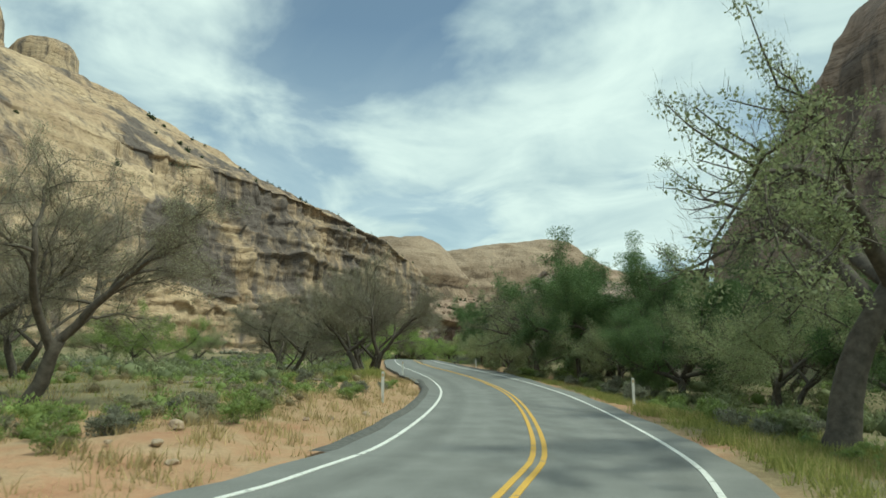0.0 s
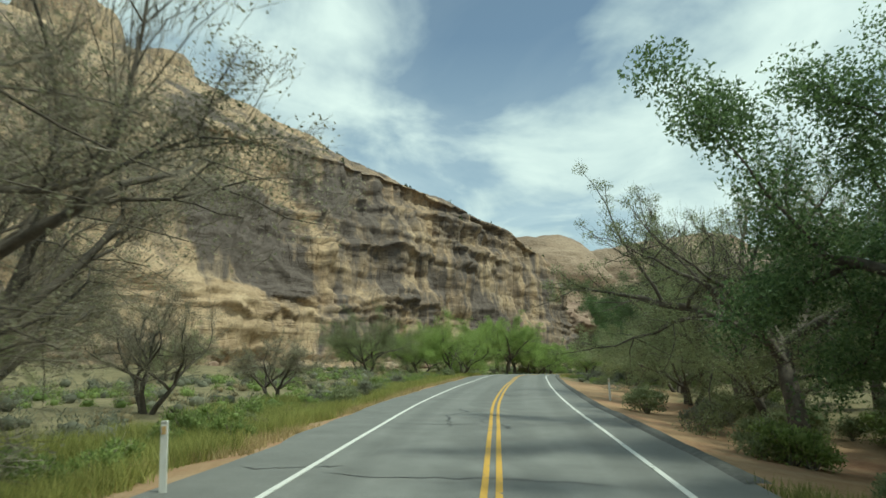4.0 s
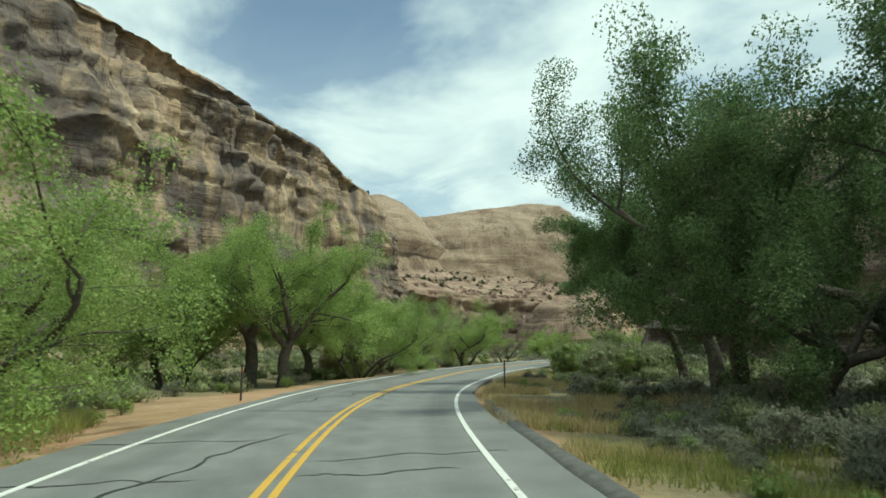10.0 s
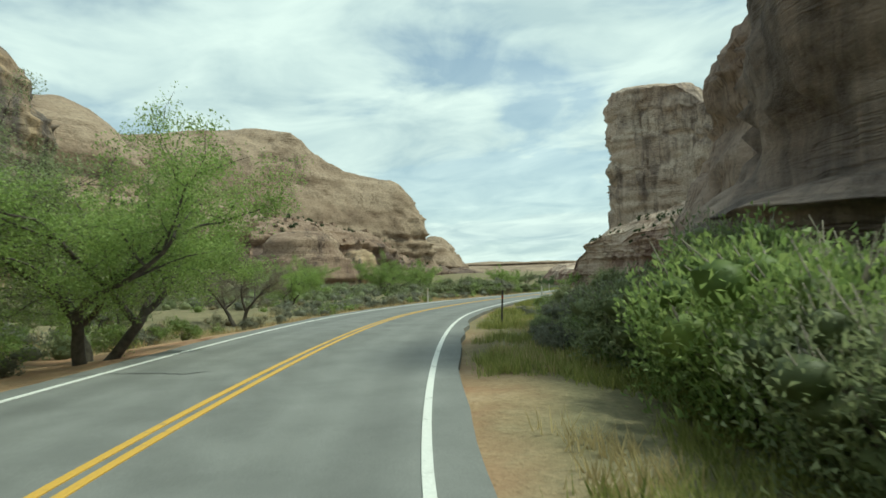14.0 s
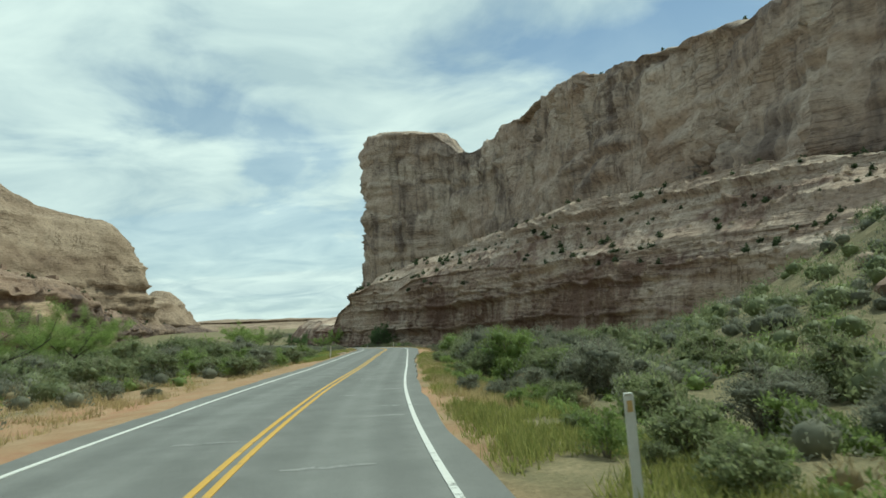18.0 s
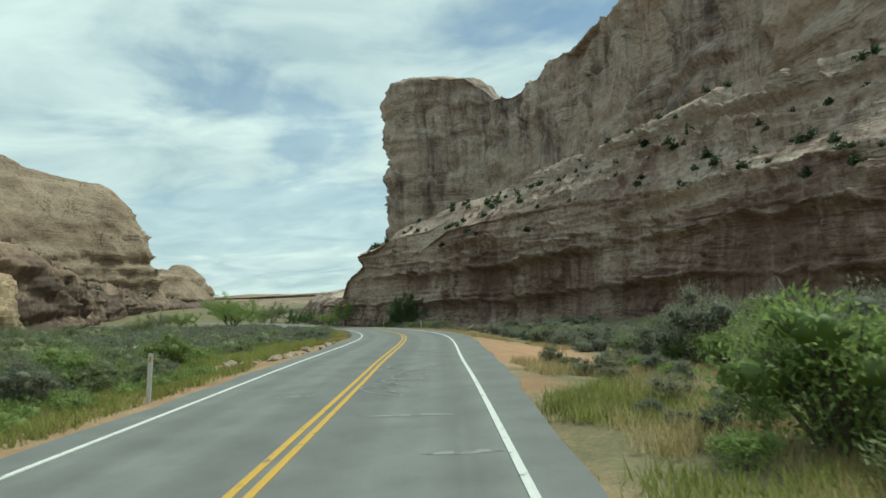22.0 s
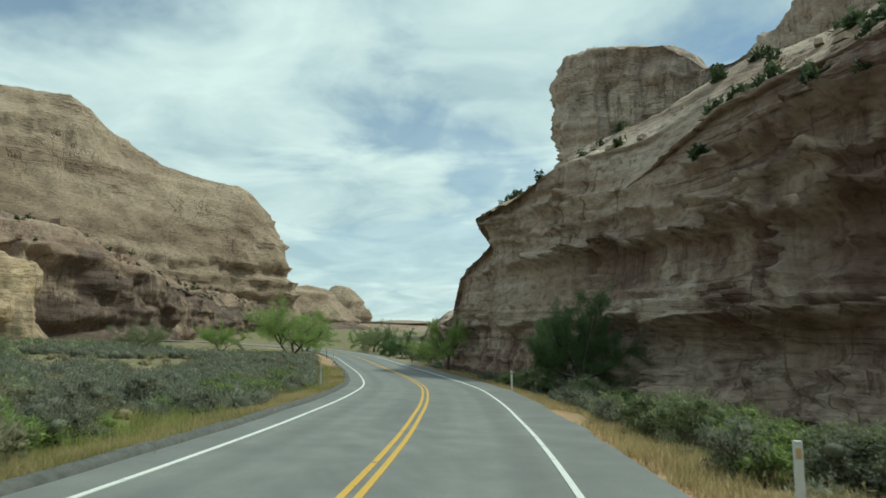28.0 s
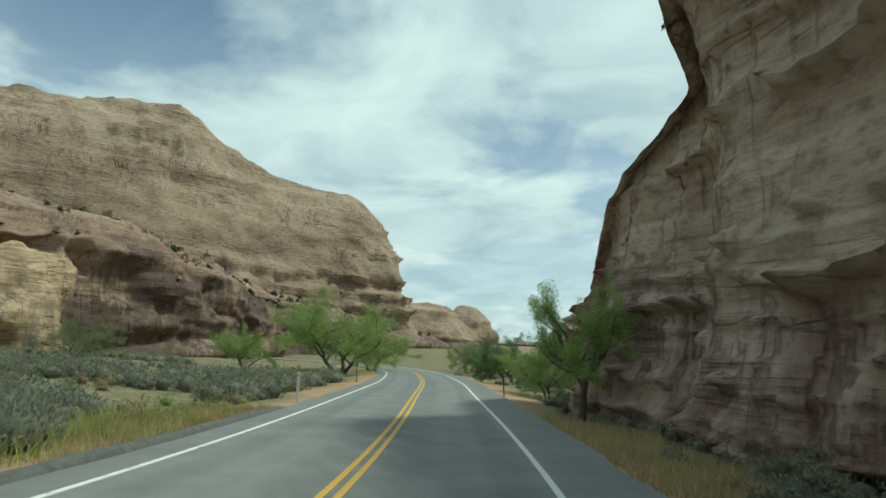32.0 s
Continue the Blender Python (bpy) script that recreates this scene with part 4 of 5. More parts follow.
    # light and gaps: thin the crown where noise says so
    keep = vnoise(cl * (5.5 / height) + seed, 5) > -0.3 - (1 - bare) * 0.25
    cl = cl[keep]
    v, f = leaf_quads(rng, cl, leaf, leaf * 0.62, -0.1)
    under(new("crown", mesh_of("crown", v, f, leaf_mat)), root)
    if sprigs:
        at = c[rng.integers(0, len(c), sprigs)] + rng.normal(size=(sprigs, 3)) * 0.012 * height
        out = at - heart * np.array([1, 1, 0.6])
        out /= np.linalg.norm(out, axis=1)[:, None]
        v, f = leaf_quads(rng, at, 0.045 * height, 0.009, 0.8, out * 2.2)
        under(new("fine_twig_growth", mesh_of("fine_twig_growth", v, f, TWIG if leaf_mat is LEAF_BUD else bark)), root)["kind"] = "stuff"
    return root


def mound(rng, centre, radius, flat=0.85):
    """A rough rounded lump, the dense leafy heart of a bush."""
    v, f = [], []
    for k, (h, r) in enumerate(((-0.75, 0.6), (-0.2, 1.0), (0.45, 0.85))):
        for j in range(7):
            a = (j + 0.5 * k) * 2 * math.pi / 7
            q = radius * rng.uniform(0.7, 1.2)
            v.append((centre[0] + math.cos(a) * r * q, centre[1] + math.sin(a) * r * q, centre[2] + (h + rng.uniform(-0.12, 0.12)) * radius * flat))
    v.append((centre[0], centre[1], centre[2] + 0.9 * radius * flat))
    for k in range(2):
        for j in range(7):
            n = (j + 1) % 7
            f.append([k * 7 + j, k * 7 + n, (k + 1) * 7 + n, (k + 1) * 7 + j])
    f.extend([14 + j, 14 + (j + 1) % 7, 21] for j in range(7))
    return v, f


def shrub(name, seed, leaf_mat, label, leaves=900, leaf=0.11, width=0.028, category="shrub", lumps=7, wood=TWIG, flat=0.8):
    """A shrub one metre high and about 1.2 m wide: stems from one root and lumpy foliage; scaled on placing."""
    rng = np.random.default_rng(seed)
    root = new(name)
    tagged(root, label, category)
    bits, centres, ways = [], [], []
    tops = []
    for k in range(lumps):
        a, r = k * 2.4 + rng.uniform(-0.4, 0.4), math.sqrt((k + 0.4) / lumps) * 0.45
        top = np.array([math.cos(a) * r, math.sin(a) * r, rng.uniform(0.5, 0.95) * (1 - 0.5 * r)])
        tops.append((top, rng.uniform(0.18, 0.3)))
        mid = top * np.array([0.45, 0.45, 0.5]) + rng.normal(size=3) * 0.03
        bits.append(tube([np.array([0, 0, -0.08]), mid, top], (0.022, 0.014, 0.006), 4))
        for j in range(3):
            tip = top + rng.normal(size=3) * 0.07 + np.array([0, 0, 0.03])
            bits.append(tube([mid, (mid + tip) / 2 + rng.normal(size=3) * 0.03, tip], (0.010, 0.006, 0.003), 3))
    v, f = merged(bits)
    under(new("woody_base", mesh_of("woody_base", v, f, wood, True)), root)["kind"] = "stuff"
    for i in range(leaves):
        top, rad = tops[rng.integers(len(tops))]
        w = rng.normal(size=3)
        w /= np.linalg.norm(w)
        c = top + w * rad * rng.uniform(0.45, 1.0) * np.array([1, 1, flat]) - np.array([0, 0, 0.1])
        if rng.random() < 0.3:
            c = c * np.array([1, 1, rng.uniform(0.2, 0.9)])
        centres.append(c), ways.append(w * 1.2 + np.array([0, 0, 1.1]))
    c = np.array(centres)
    c[:, 2] = np.abs(c[:, 2])
    v, f = leaf_quads(rng, c, leaf, width, 0.3, np.array(ways))
    under(new("foliage", mesh_of("foliage", v, f, leaf_mat)), root)
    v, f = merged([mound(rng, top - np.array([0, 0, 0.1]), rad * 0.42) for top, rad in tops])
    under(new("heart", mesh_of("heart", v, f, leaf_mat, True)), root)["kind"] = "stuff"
    return root


def place(x, y, scale=1.0, turn=0.0, sink=0.0, squash=1.0):
    z = float(ground_height([x], [y])[0]) - sink
    return Matrix.LocRotScale((x, y, z), Euler((0, 0, turn)), (scale, scale, scale * squash))


def put(ob, m):
    ob.matrix_basis = m
    return ob


PICK = random.Random(21)
TREES = {}


def tree_kind(key, **kw):
    TREES[key] = tree(**kw)
    return TREES[key]


USED = set()


def stand(key, x, y, scale=1.0, turn=None, squash=1.0, group="", label=""):
    """Stand the kind key at x, y: the first one itself, then copies."""
    turn = PICK.uniform(0, 6.28) if turn is None else turn
    m = place(x, y, scale, turn, 0.03, squash)
    src = TREES[key]
    if key not in USED:
        USED.add(key)
        ob = put(src, m)
    else:
        ob = copy_thing(src, Matrix.Identity(4))
        ob.matrix_basis = m
    if group:
        ob["group"] = group
    if label:
        ob["label"] = label
    return ob


tree_kind("bare", name="tamarisk_tree", seed=3, height=10.0, spread=4.6, trunks=3, leaf_mat=LEAF_BUD, bark=BARK, leaves=44000, leaf=0.05,
          label="grey-brown budding tree with several dark leaning trunks", bare=0.3, fork=0.2, twigs=8, stout=0.62, loose=0.03, sprigs=26000)
tree_kind("bare_b", name="tamarisk_tree", seed=14, height=9.0, spread=4.7, trunks=2, leaf_mat=LEAF_BUD, bark=BARK, leaves=50000, leaf=0.05,
          label="grey-brown budding tree, twiggy round crown", bare=0.3, fork=0.2, twigs=8, stout=0.72, loose=0.03, sprigs=30000)
tree_kind("cotton", name="cottonwood_tree", seed=5, height=10.0, spread=5.0, trunks=1, leaf_mat=LEAF_COTTON, bark=BARK, leaves=84000, leaf=0.085,
          label="fresh green cottonwood with a dark forked trunk", fork=0.24, loose=0.042)
tree_kind("cotton_b", name="cottonwood_tree", seed=8, height=9.0, spread=5.6, trunks=3, leaf_mat=LEAF_COTTON, bark=BARK, leaves=84000, leaf=0.08,
          label="fresh green broad cottonwood with several trunks", fork=0.16, loose=0.042)
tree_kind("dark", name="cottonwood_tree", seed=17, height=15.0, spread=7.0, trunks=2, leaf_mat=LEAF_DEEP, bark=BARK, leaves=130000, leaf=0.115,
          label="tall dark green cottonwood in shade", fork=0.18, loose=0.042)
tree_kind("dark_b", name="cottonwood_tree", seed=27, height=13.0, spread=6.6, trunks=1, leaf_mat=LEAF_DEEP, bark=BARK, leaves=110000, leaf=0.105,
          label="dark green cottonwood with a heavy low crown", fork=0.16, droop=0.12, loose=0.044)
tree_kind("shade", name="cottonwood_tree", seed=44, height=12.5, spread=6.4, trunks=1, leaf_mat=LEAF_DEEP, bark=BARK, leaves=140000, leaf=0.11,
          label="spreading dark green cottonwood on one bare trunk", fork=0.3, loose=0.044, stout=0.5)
tree_kind("olive", name="russian_olive_tree", seed=23, height=9.0, spread=6.0, trunks=3, leaf_mat=LEAF_OLIVE, bark=BARK, leaves=80000, leaf=0.075,
          label="grey-green olive tree with a rounded dense crown", fork=0.14, droop=0.12, loose=0.045, sprigs=6000)
tree_kind("lace", name="cottonwood_tree", seed=31, height=13.0, spread=6.6, trunks=1, leaf_mat=LEAF_OLIVE, bark=BARK, leaves=44000, leaf=0.075,
          label="thin-leaved cottonwood with open lacy branches", bare=0.5, fork=0.24, twigs=8, stout=0.6, loose=0.018, sprigs=9000)

# the left roadside at the start
stand("bare_b", -9.7, -49.8, 1.02, 0.6)
stand("bare", -9.4, -45.0, 1.1, 2.0)
stand("bare_b", -16.0, -38, 1.0, 4.0)
stand("bare", -18, -24, 0.7, 3.1)
stand("bare_b", -21.0, -73.5, 1.15, 1.0)
stand("bare", -26, -62, 0.9, 2.6)
stand("bare_b", -15, -16, 0.55, 0.4)
stand("cotton_b", -30, -31, 0.8, 2.0)
stand("olive", -42, -6, 0.8, 1.0)
stand("olive", -40, -40, 0.7, 3.0)
stand("olive", -34, 8, 0.7, 3.0)
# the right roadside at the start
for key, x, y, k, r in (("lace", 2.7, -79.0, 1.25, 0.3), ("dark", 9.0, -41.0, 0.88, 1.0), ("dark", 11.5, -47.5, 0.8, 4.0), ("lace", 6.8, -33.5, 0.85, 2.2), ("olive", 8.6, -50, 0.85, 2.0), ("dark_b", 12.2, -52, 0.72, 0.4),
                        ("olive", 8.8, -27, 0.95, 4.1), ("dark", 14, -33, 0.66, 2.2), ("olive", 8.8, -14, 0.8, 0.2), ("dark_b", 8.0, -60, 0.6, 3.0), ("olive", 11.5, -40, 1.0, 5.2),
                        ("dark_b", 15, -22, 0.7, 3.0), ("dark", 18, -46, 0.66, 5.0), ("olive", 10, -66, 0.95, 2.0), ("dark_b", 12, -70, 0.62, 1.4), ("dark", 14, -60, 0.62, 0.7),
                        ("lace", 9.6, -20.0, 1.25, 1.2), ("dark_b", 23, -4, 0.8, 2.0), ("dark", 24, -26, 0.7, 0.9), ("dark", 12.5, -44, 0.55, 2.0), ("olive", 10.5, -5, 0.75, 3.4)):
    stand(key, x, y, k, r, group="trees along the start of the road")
# the left belt of trees under the wall
for key, x, y, k, r in (("olive", -20.5, 36, 1.1, 0.5), ("cotton_b", -14.5, 46, 1.0, 2.0), ("cotton_b", -7.6, 36.5, 1.12, 1.0), ("cotton", -3.2, 58, 1.15, 0.0),
                        ("cotton", -1.3, 57.2, 1.05, 2.4), ("cotton_b", 3.4, 66.2, 0.9, 1.2), ("cotton_b", -7.5, 58, 1.05, 3.3), ("cotton", 0.0, 68, 0.95, 5.1),
                        ("cotton_b", 6.6, 75.5, 0.95, 0.7), ("cotton_b", 4.0, 70.5, 0.95, 1.9), ("cotton_b", 14.5, 82.5, 0.85, 3.6), ("olive", 10.0, 83, 0.9, 3.0), ("olive", 16, 94, 0.62, 2.0), ("cotton_b", -26, 58, 0.85, 1.1),
                        ("cotton_b", -13, 67, 1.0, 2.7), ("olive", 2, 86, 0.85, 1.5), ("olive", -17, 55, 1.0, 4.4)):
    stand(key, x, y, k, r, group="belt of trees under the left wall")
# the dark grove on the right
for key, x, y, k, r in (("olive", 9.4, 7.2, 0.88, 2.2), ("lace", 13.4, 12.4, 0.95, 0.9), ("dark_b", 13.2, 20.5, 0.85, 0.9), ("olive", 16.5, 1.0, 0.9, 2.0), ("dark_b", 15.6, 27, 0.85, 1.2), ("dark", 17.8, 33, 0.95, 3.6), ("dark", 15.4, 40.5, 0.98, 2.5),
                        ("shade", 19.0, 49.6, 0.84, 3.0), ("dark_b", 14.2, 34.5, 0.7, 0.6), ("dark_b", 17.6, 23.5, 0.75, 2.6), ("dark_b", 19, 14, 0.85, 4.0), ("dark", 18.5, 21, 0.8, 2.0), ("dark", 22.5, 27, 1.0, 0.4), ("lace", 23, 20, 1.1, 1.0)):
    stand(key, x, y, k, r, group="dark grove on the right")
# single trees further on
stand("bare_b", 25, 105, 0.6, 0.4)
for x, y, k, r in ((62, 152, 0.85, 1.0), (76, 167, 0.75, 2.0), (50, 158, 0.8, 5.0), (37, 128, 0.6, 3.0), (30, 140, 0.8, 0.6)):
    stand("cotton_b", x, y, k, r, group="trees in the brush by the wash", label="fresh green broad cottonwood in the brush by the wash")
stand("cotton_b", 199, 292, 1.4, 0.5, 0.9)
stand("cotton_b", 207, 303, 0.9, 2.5, 0.85)
stand("cotton_b", 190, 302, 0.7, 1.5)
for x, y, k, r in ((150, 252, 0.5, 0.2), (141, 262, 0.45, 2.2), (172, 284, 0.6, 3.1), (118, 226, 0.5, 5.0)):
    stand("olive", x, y, k, r, group="trees on the far flat")
stand("olive", 230, 313, 0.9, 2.0)
stand("cotton_b", 236, 326, 0.8, 4.0)
stand("dark_b", 179.0, 213.2, 0.46, 2.0, 1.3, label="dark green juniper-like tree at the foot of the wall")
stand("dark", 181.0, 215.6, 0.38, 1.0, 1.3, label="dark green tree at the foot of the wall")
stand("cotton", 191.2, 240.8, 0.5, 0.0, 1.35, label="bright green young cottonwood at the foot of the rock")
stand("cotton_b", 201.5, 256.5, 0.55, 1.6)
stand("dark_b", 208, 272, 0.4, 3.6)
stand("dark_b", 214, 284, 0.38, 5.0)
for x, y, k in ((226, 290, 0.32), (221, 283, 0.3)):
    stand("dark_b", x, y, k, 1.0, label="small dark juniper on the rocky rise")

SHRUBS = {"sage": [], "green": [], "brush": [], "dry": []}
for i in range(3):
    SHRUBS["sage"].append(shrub("sagebrush", 40 + i, LEAF_SAGE, "grey-green sagebrush on sandy soil", 1500, 0.085, 0.03))
    SHRUBS["green"].append(shrub("rabbitbrush", 50 + i, LEAF_BRIGHT, "bright green low leafy brush", 1500, 0.09, 0.028))
    SHRUBS["brush"].append(shrub("willow_bush", 60 + i, LEAF_OLIVE, "olive-green dense leafy roadside bush", 2400, 0.075, 0.032, lumps=12))
    SHRUBS["dry"].append(shrub("dry_brush", 70 + i, LEAF_BUD, "dull brown half-dry desert brush", 1000, 0.12, 0.022))
for i in range(2):
    SHRUBS.setdefault("big_sage", []).append(shrub("sagebrush", 140 + i, LEAF_SAGE, "tall grey-green sagebrush beside the road", 5200, 0.042, 0.017, lumps=16))
    SHRUBS.setdefault("big_green", []).append(shrub("rabbitbrush", 150 + i, LEAF_BRIGHT, "tall bright green leafy bush beside the road", 5200, 0.042, 0.018, lumps=16))
    SHRUBS.setdefault("big_brush", []).append(shrub("willow_bush", 160 + i, LEAF_OLIVE, "tall olive-green leafy thicket beside the road", 6000, 0.04, 0.018, lumps=20))
SHRUB_USED = set()


def stand_shrub(kind, x, y, size, squash=1.0, group=""):
    src = PICK.choice(SHRUBS[kind] if size < 1.7 or kind == "dry" else SHRUBS["big_" + kind])
    m = place(x, y, size, PICK.uniform(0, 6.28), 0.04, squash)
    if src.name not in SHRUB_USED:
        SHRUB_USED.add(src.name)
        ob = put(src, m)
    else:
        ob = copy_thing(src, Matrix.Identity(4))
        ob.matrix_basis = m
    ob["group"] = group
    return ob


# stretches of brush: along the road from, to; offset from, to (right is plus); how many; sizes; kinds
BRUSH = [
    (54, 104, -6.0, -12, 60, 0.45, 1.0, ("green", "green", "sage", "dry"), "low brush on the left at the start"),
    (106, 192, -7.4, -11, 50, 0.9, 1.6, ("green", "green", "sage", "brush"), "brush belt under the left wall"),
    (190, 246, -6.4, -12, 30, 0.6, 1.2, ("sage", "green"), "brush belt under the left wall"),
    (58, 120, 5.8, 10, 34, 0.6, 1.3, ("green", "brush", "sage"), "brush under the right trees"),
    (104, 134, 6.6, 14, 26, 0.9, 1.9, ("brush", "sage", "green"), "brush beside the red bank"),
    (168, 190, 5.6, 10, 20, 0.5, 1.0, ("sage", "green"), "low brush at the grove"),
    (182, 204, 7.5, 16, 36, 0.7, 1.5, ("sage", "sage", "brush"), "sagebrush before the rock nose"),
    (221, 238, 6.8, 10.0, 20, 2.5, 3.3, ("brush", "green", "green"), "big bushes beside the bend"),
    (338, 362, 11, 18, 18, 2.4, 3.5, ("brush", "sage", "green"), "brush behind the turnout"),
    (298, 334, 7.5, 13, 22, 2.0, 3.2, ("brush", "green", "sage"), "brush along the straight"),
    (300, 350, -11, -20, 26, 1.8, 3.0, ("brush", "brush", "sage"), "tall bushes left of the straight"),
    (217, 236, 9.6, 14, 30, 2.2, 3.2, ("brush", "brush", "green"), "big bushes beside the bend"),
    (224, 332, 6.8, 11, 80, 0.8, 1.8, ("brush", "green", "sage", "brush"), "brush along the straight"),
    (226, 336, 10, 17, 64, 1.6, 2.9, ("sage", "brush", "sage", "brush"), "brush along the straight"),
    (246, 336, -8.0, -14, 36, 0.6, 1.4, ("sage", "green", "dry"), "brush left of the straight"),
    (376, 450, -6.6, -10, 56, 0.9, 1.6, ("sage", "green", "sage"), "sagebrush flat by the last bend"),
    (334, 352, 12, 20, 24, 1.2, 2.4, ("brush", "sage", "green"), "brush behind the turnout"),
    (352, 404, 10.0, 15, 36, 0.9, 1.9, ("sage", "brush", "sage"), "brush under the ledges"),
    (316, 356, -7.4, -14, 52, 1.2, 2.5, ("brush", "green", "brush", "sage"), "tall bushes left of the straight"),
    (326, 350, 5.8, 10, 44, 0.5, 1.2, ("green", "sage", "dry"), "low brush before the turnout"),
    (320, 349, 10, 15, 28, 1.8, 2.9, ("brush", "sage", "green"), "brush along the straight"),
    (236, 330, 5.3, 7.6, 64, 0.45, 1.0, ("green", "green", "sage", "brush"), "low brush at the verge of the straight"),
    (394, 456, -6.6, -12, 60, 1.0, 2.0, ("sage", "dry", "sage", "green"), "sagebrush flat by the last bend"),
    (204, 222, 5.6, 9.5, 22, 0.5, 1.0, ("sage", "green", "brush"), "low brush at the bend's verge"),
    (352, 376, -8.5, -14, 24, 0.9, 1.6, ("green", "brush"), "green brush by the wash"),
    (414, 458, 6.6, 9.5, 46, 1.1, 2.1, ("sage", "brush", "green"), "brush under the ledges"),
    (404, 452, 6.4, 11, 36, 0.6, 1.3, ("sage", "sage", "dry"), "brush under the ledges"),
]
for s0, s1, d0, d1, n, k0, k1, kinds, grp in BRUSH:
    for i in range(n):
        s, d = PICK.uniform(s0, s1), PICK.uniform(d0, d1)
        p = road_at(s, d)
        size = PICK.uniform(k0, k1)
        if abs(nearest_road([p[0]], [p[1]])[1][0]) < 4.4 + 0.6 * size:
            continue
        stand_shrub(PICK.choice(kinds), p[0], p[1], size, PICK.uniform(0.75, 1.1), grp)


# ---- brush beyond counting: clumps joined by kind ----
def clumps(name, seed, stretches, mat, label, per=110, leaf=0.2, width=0.075):
    """Brush behind the first rows: every clump a lumpy mound of blades."""
    rng = np.random.default_rng(seed)
    cs, ways, sizes, hearts = [], [], [], []
    for s0, s1, d0, d1, n, k0, k1 in stretches:
        c = road_at(rng.uniform(s0, s1, n), rng.uniform(min(d0, d1), max(d0, d1), n))
        drift = vnoise(np.stack([c[:, 0] * 0.16, c[:, 1] * 0.16, 0 * c[:, 0]], 1), seed + 3)
        c = c[(np.abs(nearest_road(c[:, 0], c[:, 1])[1]) > 6.5) & (drift > -0.32)]
        c[:, 2] = ground_height(c[:, 0], c[:, 1])
        size = rng.uniform(k0, k1, len(c))
        for q, k in zip(c, size):
            w = rng.normal(size=(per, 3))
            w[:, 2] = np.abs(w[:, 2])
            w /= np.linalg.norm(w, axis=1)[:, None]
            lump = 0.75 + 0.35 * vnoise(w * 2.2 + q, seed)
            cs.append(q + w * np.array([0.62, 0.62, 0.72]) * k * (lump * rng.uniform(0.72, 1.0, per))[:, None])
            ways.append(w * 1.2 + np.array([0, 0, 0.8]))
            sizes.append(np.full(per, 0.45 + 0.55 * k))
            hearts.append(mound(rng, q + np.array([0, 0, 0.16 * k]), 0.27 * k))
    c, w, k = np.vstack(cs), np.vstack(ways), np.concatenate(sizes)[:, None]
    v, f = leaf_quads(rng, c, leaf * k, width * k, 0.2, w)
    ob = tagged(new(name, mesh_of(name, v, f, mat)), label, "brush", kind="stuff")
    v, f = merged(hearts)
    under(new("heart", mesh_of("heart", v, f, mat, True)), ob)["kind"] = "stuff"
    return ob


clumps("sage_brush", 81, [(50, 112, -15, -40, 90, 0.8, 1.6), (106, 200, -10, -34, 260, 0.9, 1.9), (236, 350, -9, -34, 420, 1.0, 2.0), (376, 400, -6.4, -30, 260, 0.9, 1.8), (350, 376, -15, -32, 120, 0.9, 1.8), (396, 500, -6.6, -34, 2300, 0.8, 2.3),
                          (380, 560, -28, -75, 700, 1.2, 2.3), (236, 345, -30, -70, 300, 1.4, 2.6), (226, 340, 9, 30, 420, 1.2, 2.5), (226, 340, 28, 75, 380, 1.5, 2.9),
                          (350, 402, 10, 24, 330, 0.8, 2.0), (182, 206, 9, 24, 130, 0.9, 1.8), (400, 540, 6.2, 14, 420, 0.7, 1.5), (168, 190, 6.5, 14, 60, 0.6, 1.2)],
       LEAF_SAGE, "grey-green sagebrush beyond counting on the flats", 170, 0.12, 0.042)
clumps("dry_brush_field", 84, [(400, 500, -6.2, -32, 520, 0.5, 1.4), (376, 400, -6, -26, 80, 0.5, 1.3), (106, 190, -8, -24, 160, 0.5, 1.2), (246, 330, -8, -24, 120, 0.5, 1.2), (226, 330, 6, 16, 90, 0.5, 1.1),
                               (404, 460, 6, 12, 90, 0.5, 1.2), (52, 110, -7, -30, 130, 0.4, 1.0)],
       LEAF_STRAW, "straw-coloured dry brush beyond counting on the flats", 130, 0.15, 0.036)
clumps("green_brush", 82, [(50, 112, -8, -45, 420, 0.45, 1.1), (106, 200, -8.4, -30, 620, 0.5, 1.4), (240, 345, -9, -40, 320, 0.6, 1.5), (376, 540, -6, -24, 150, 0.45, 0.9), (334, 352, -6.5, -10, 60, 0.5, 1.0),
                           (226, 336, 6.0, 12, 420, 0.45, 1.1), (226, 340, 12, 60, 260, 1.0, 2.2), (56, 104, 6, 24, 260, 0.5, 1.4), (166, 190, 6, 22, 140, 0.4, 0.9)],
       LEAF_BRIGHT, "green leafy brush beyond counting on the flats", 140, 0.13, 0.046)
clumps("olive_brush", 83, [(196, 246, -7.5, -30, 260, 0.9, 2.2), (217, 238, 9.6, 30, 150, 1.6, 3.0), (204, 217, 13, 30, 50, 1.2, 2.2), (290, 430, -12, -60, 420, 1.6, 3.4), (236, 300, -16, -60, 160, 1.4, 2.6), (226, 335, 10, 50, 320, 1.8, 3.6),
                           (440, 570, -30, -75, 140, 1.5, 3.0), (440, 540, 9, 26, 90, 1.2, 2.6), (56, 104, 9, 26, 120, 1.0, 2.2), (92, 110, -10, -40, 90, 1.2, 2.4)],
       LEAF_OLIVE, "olive-green bushes beyond counting", 190, 0.12, 0.045)


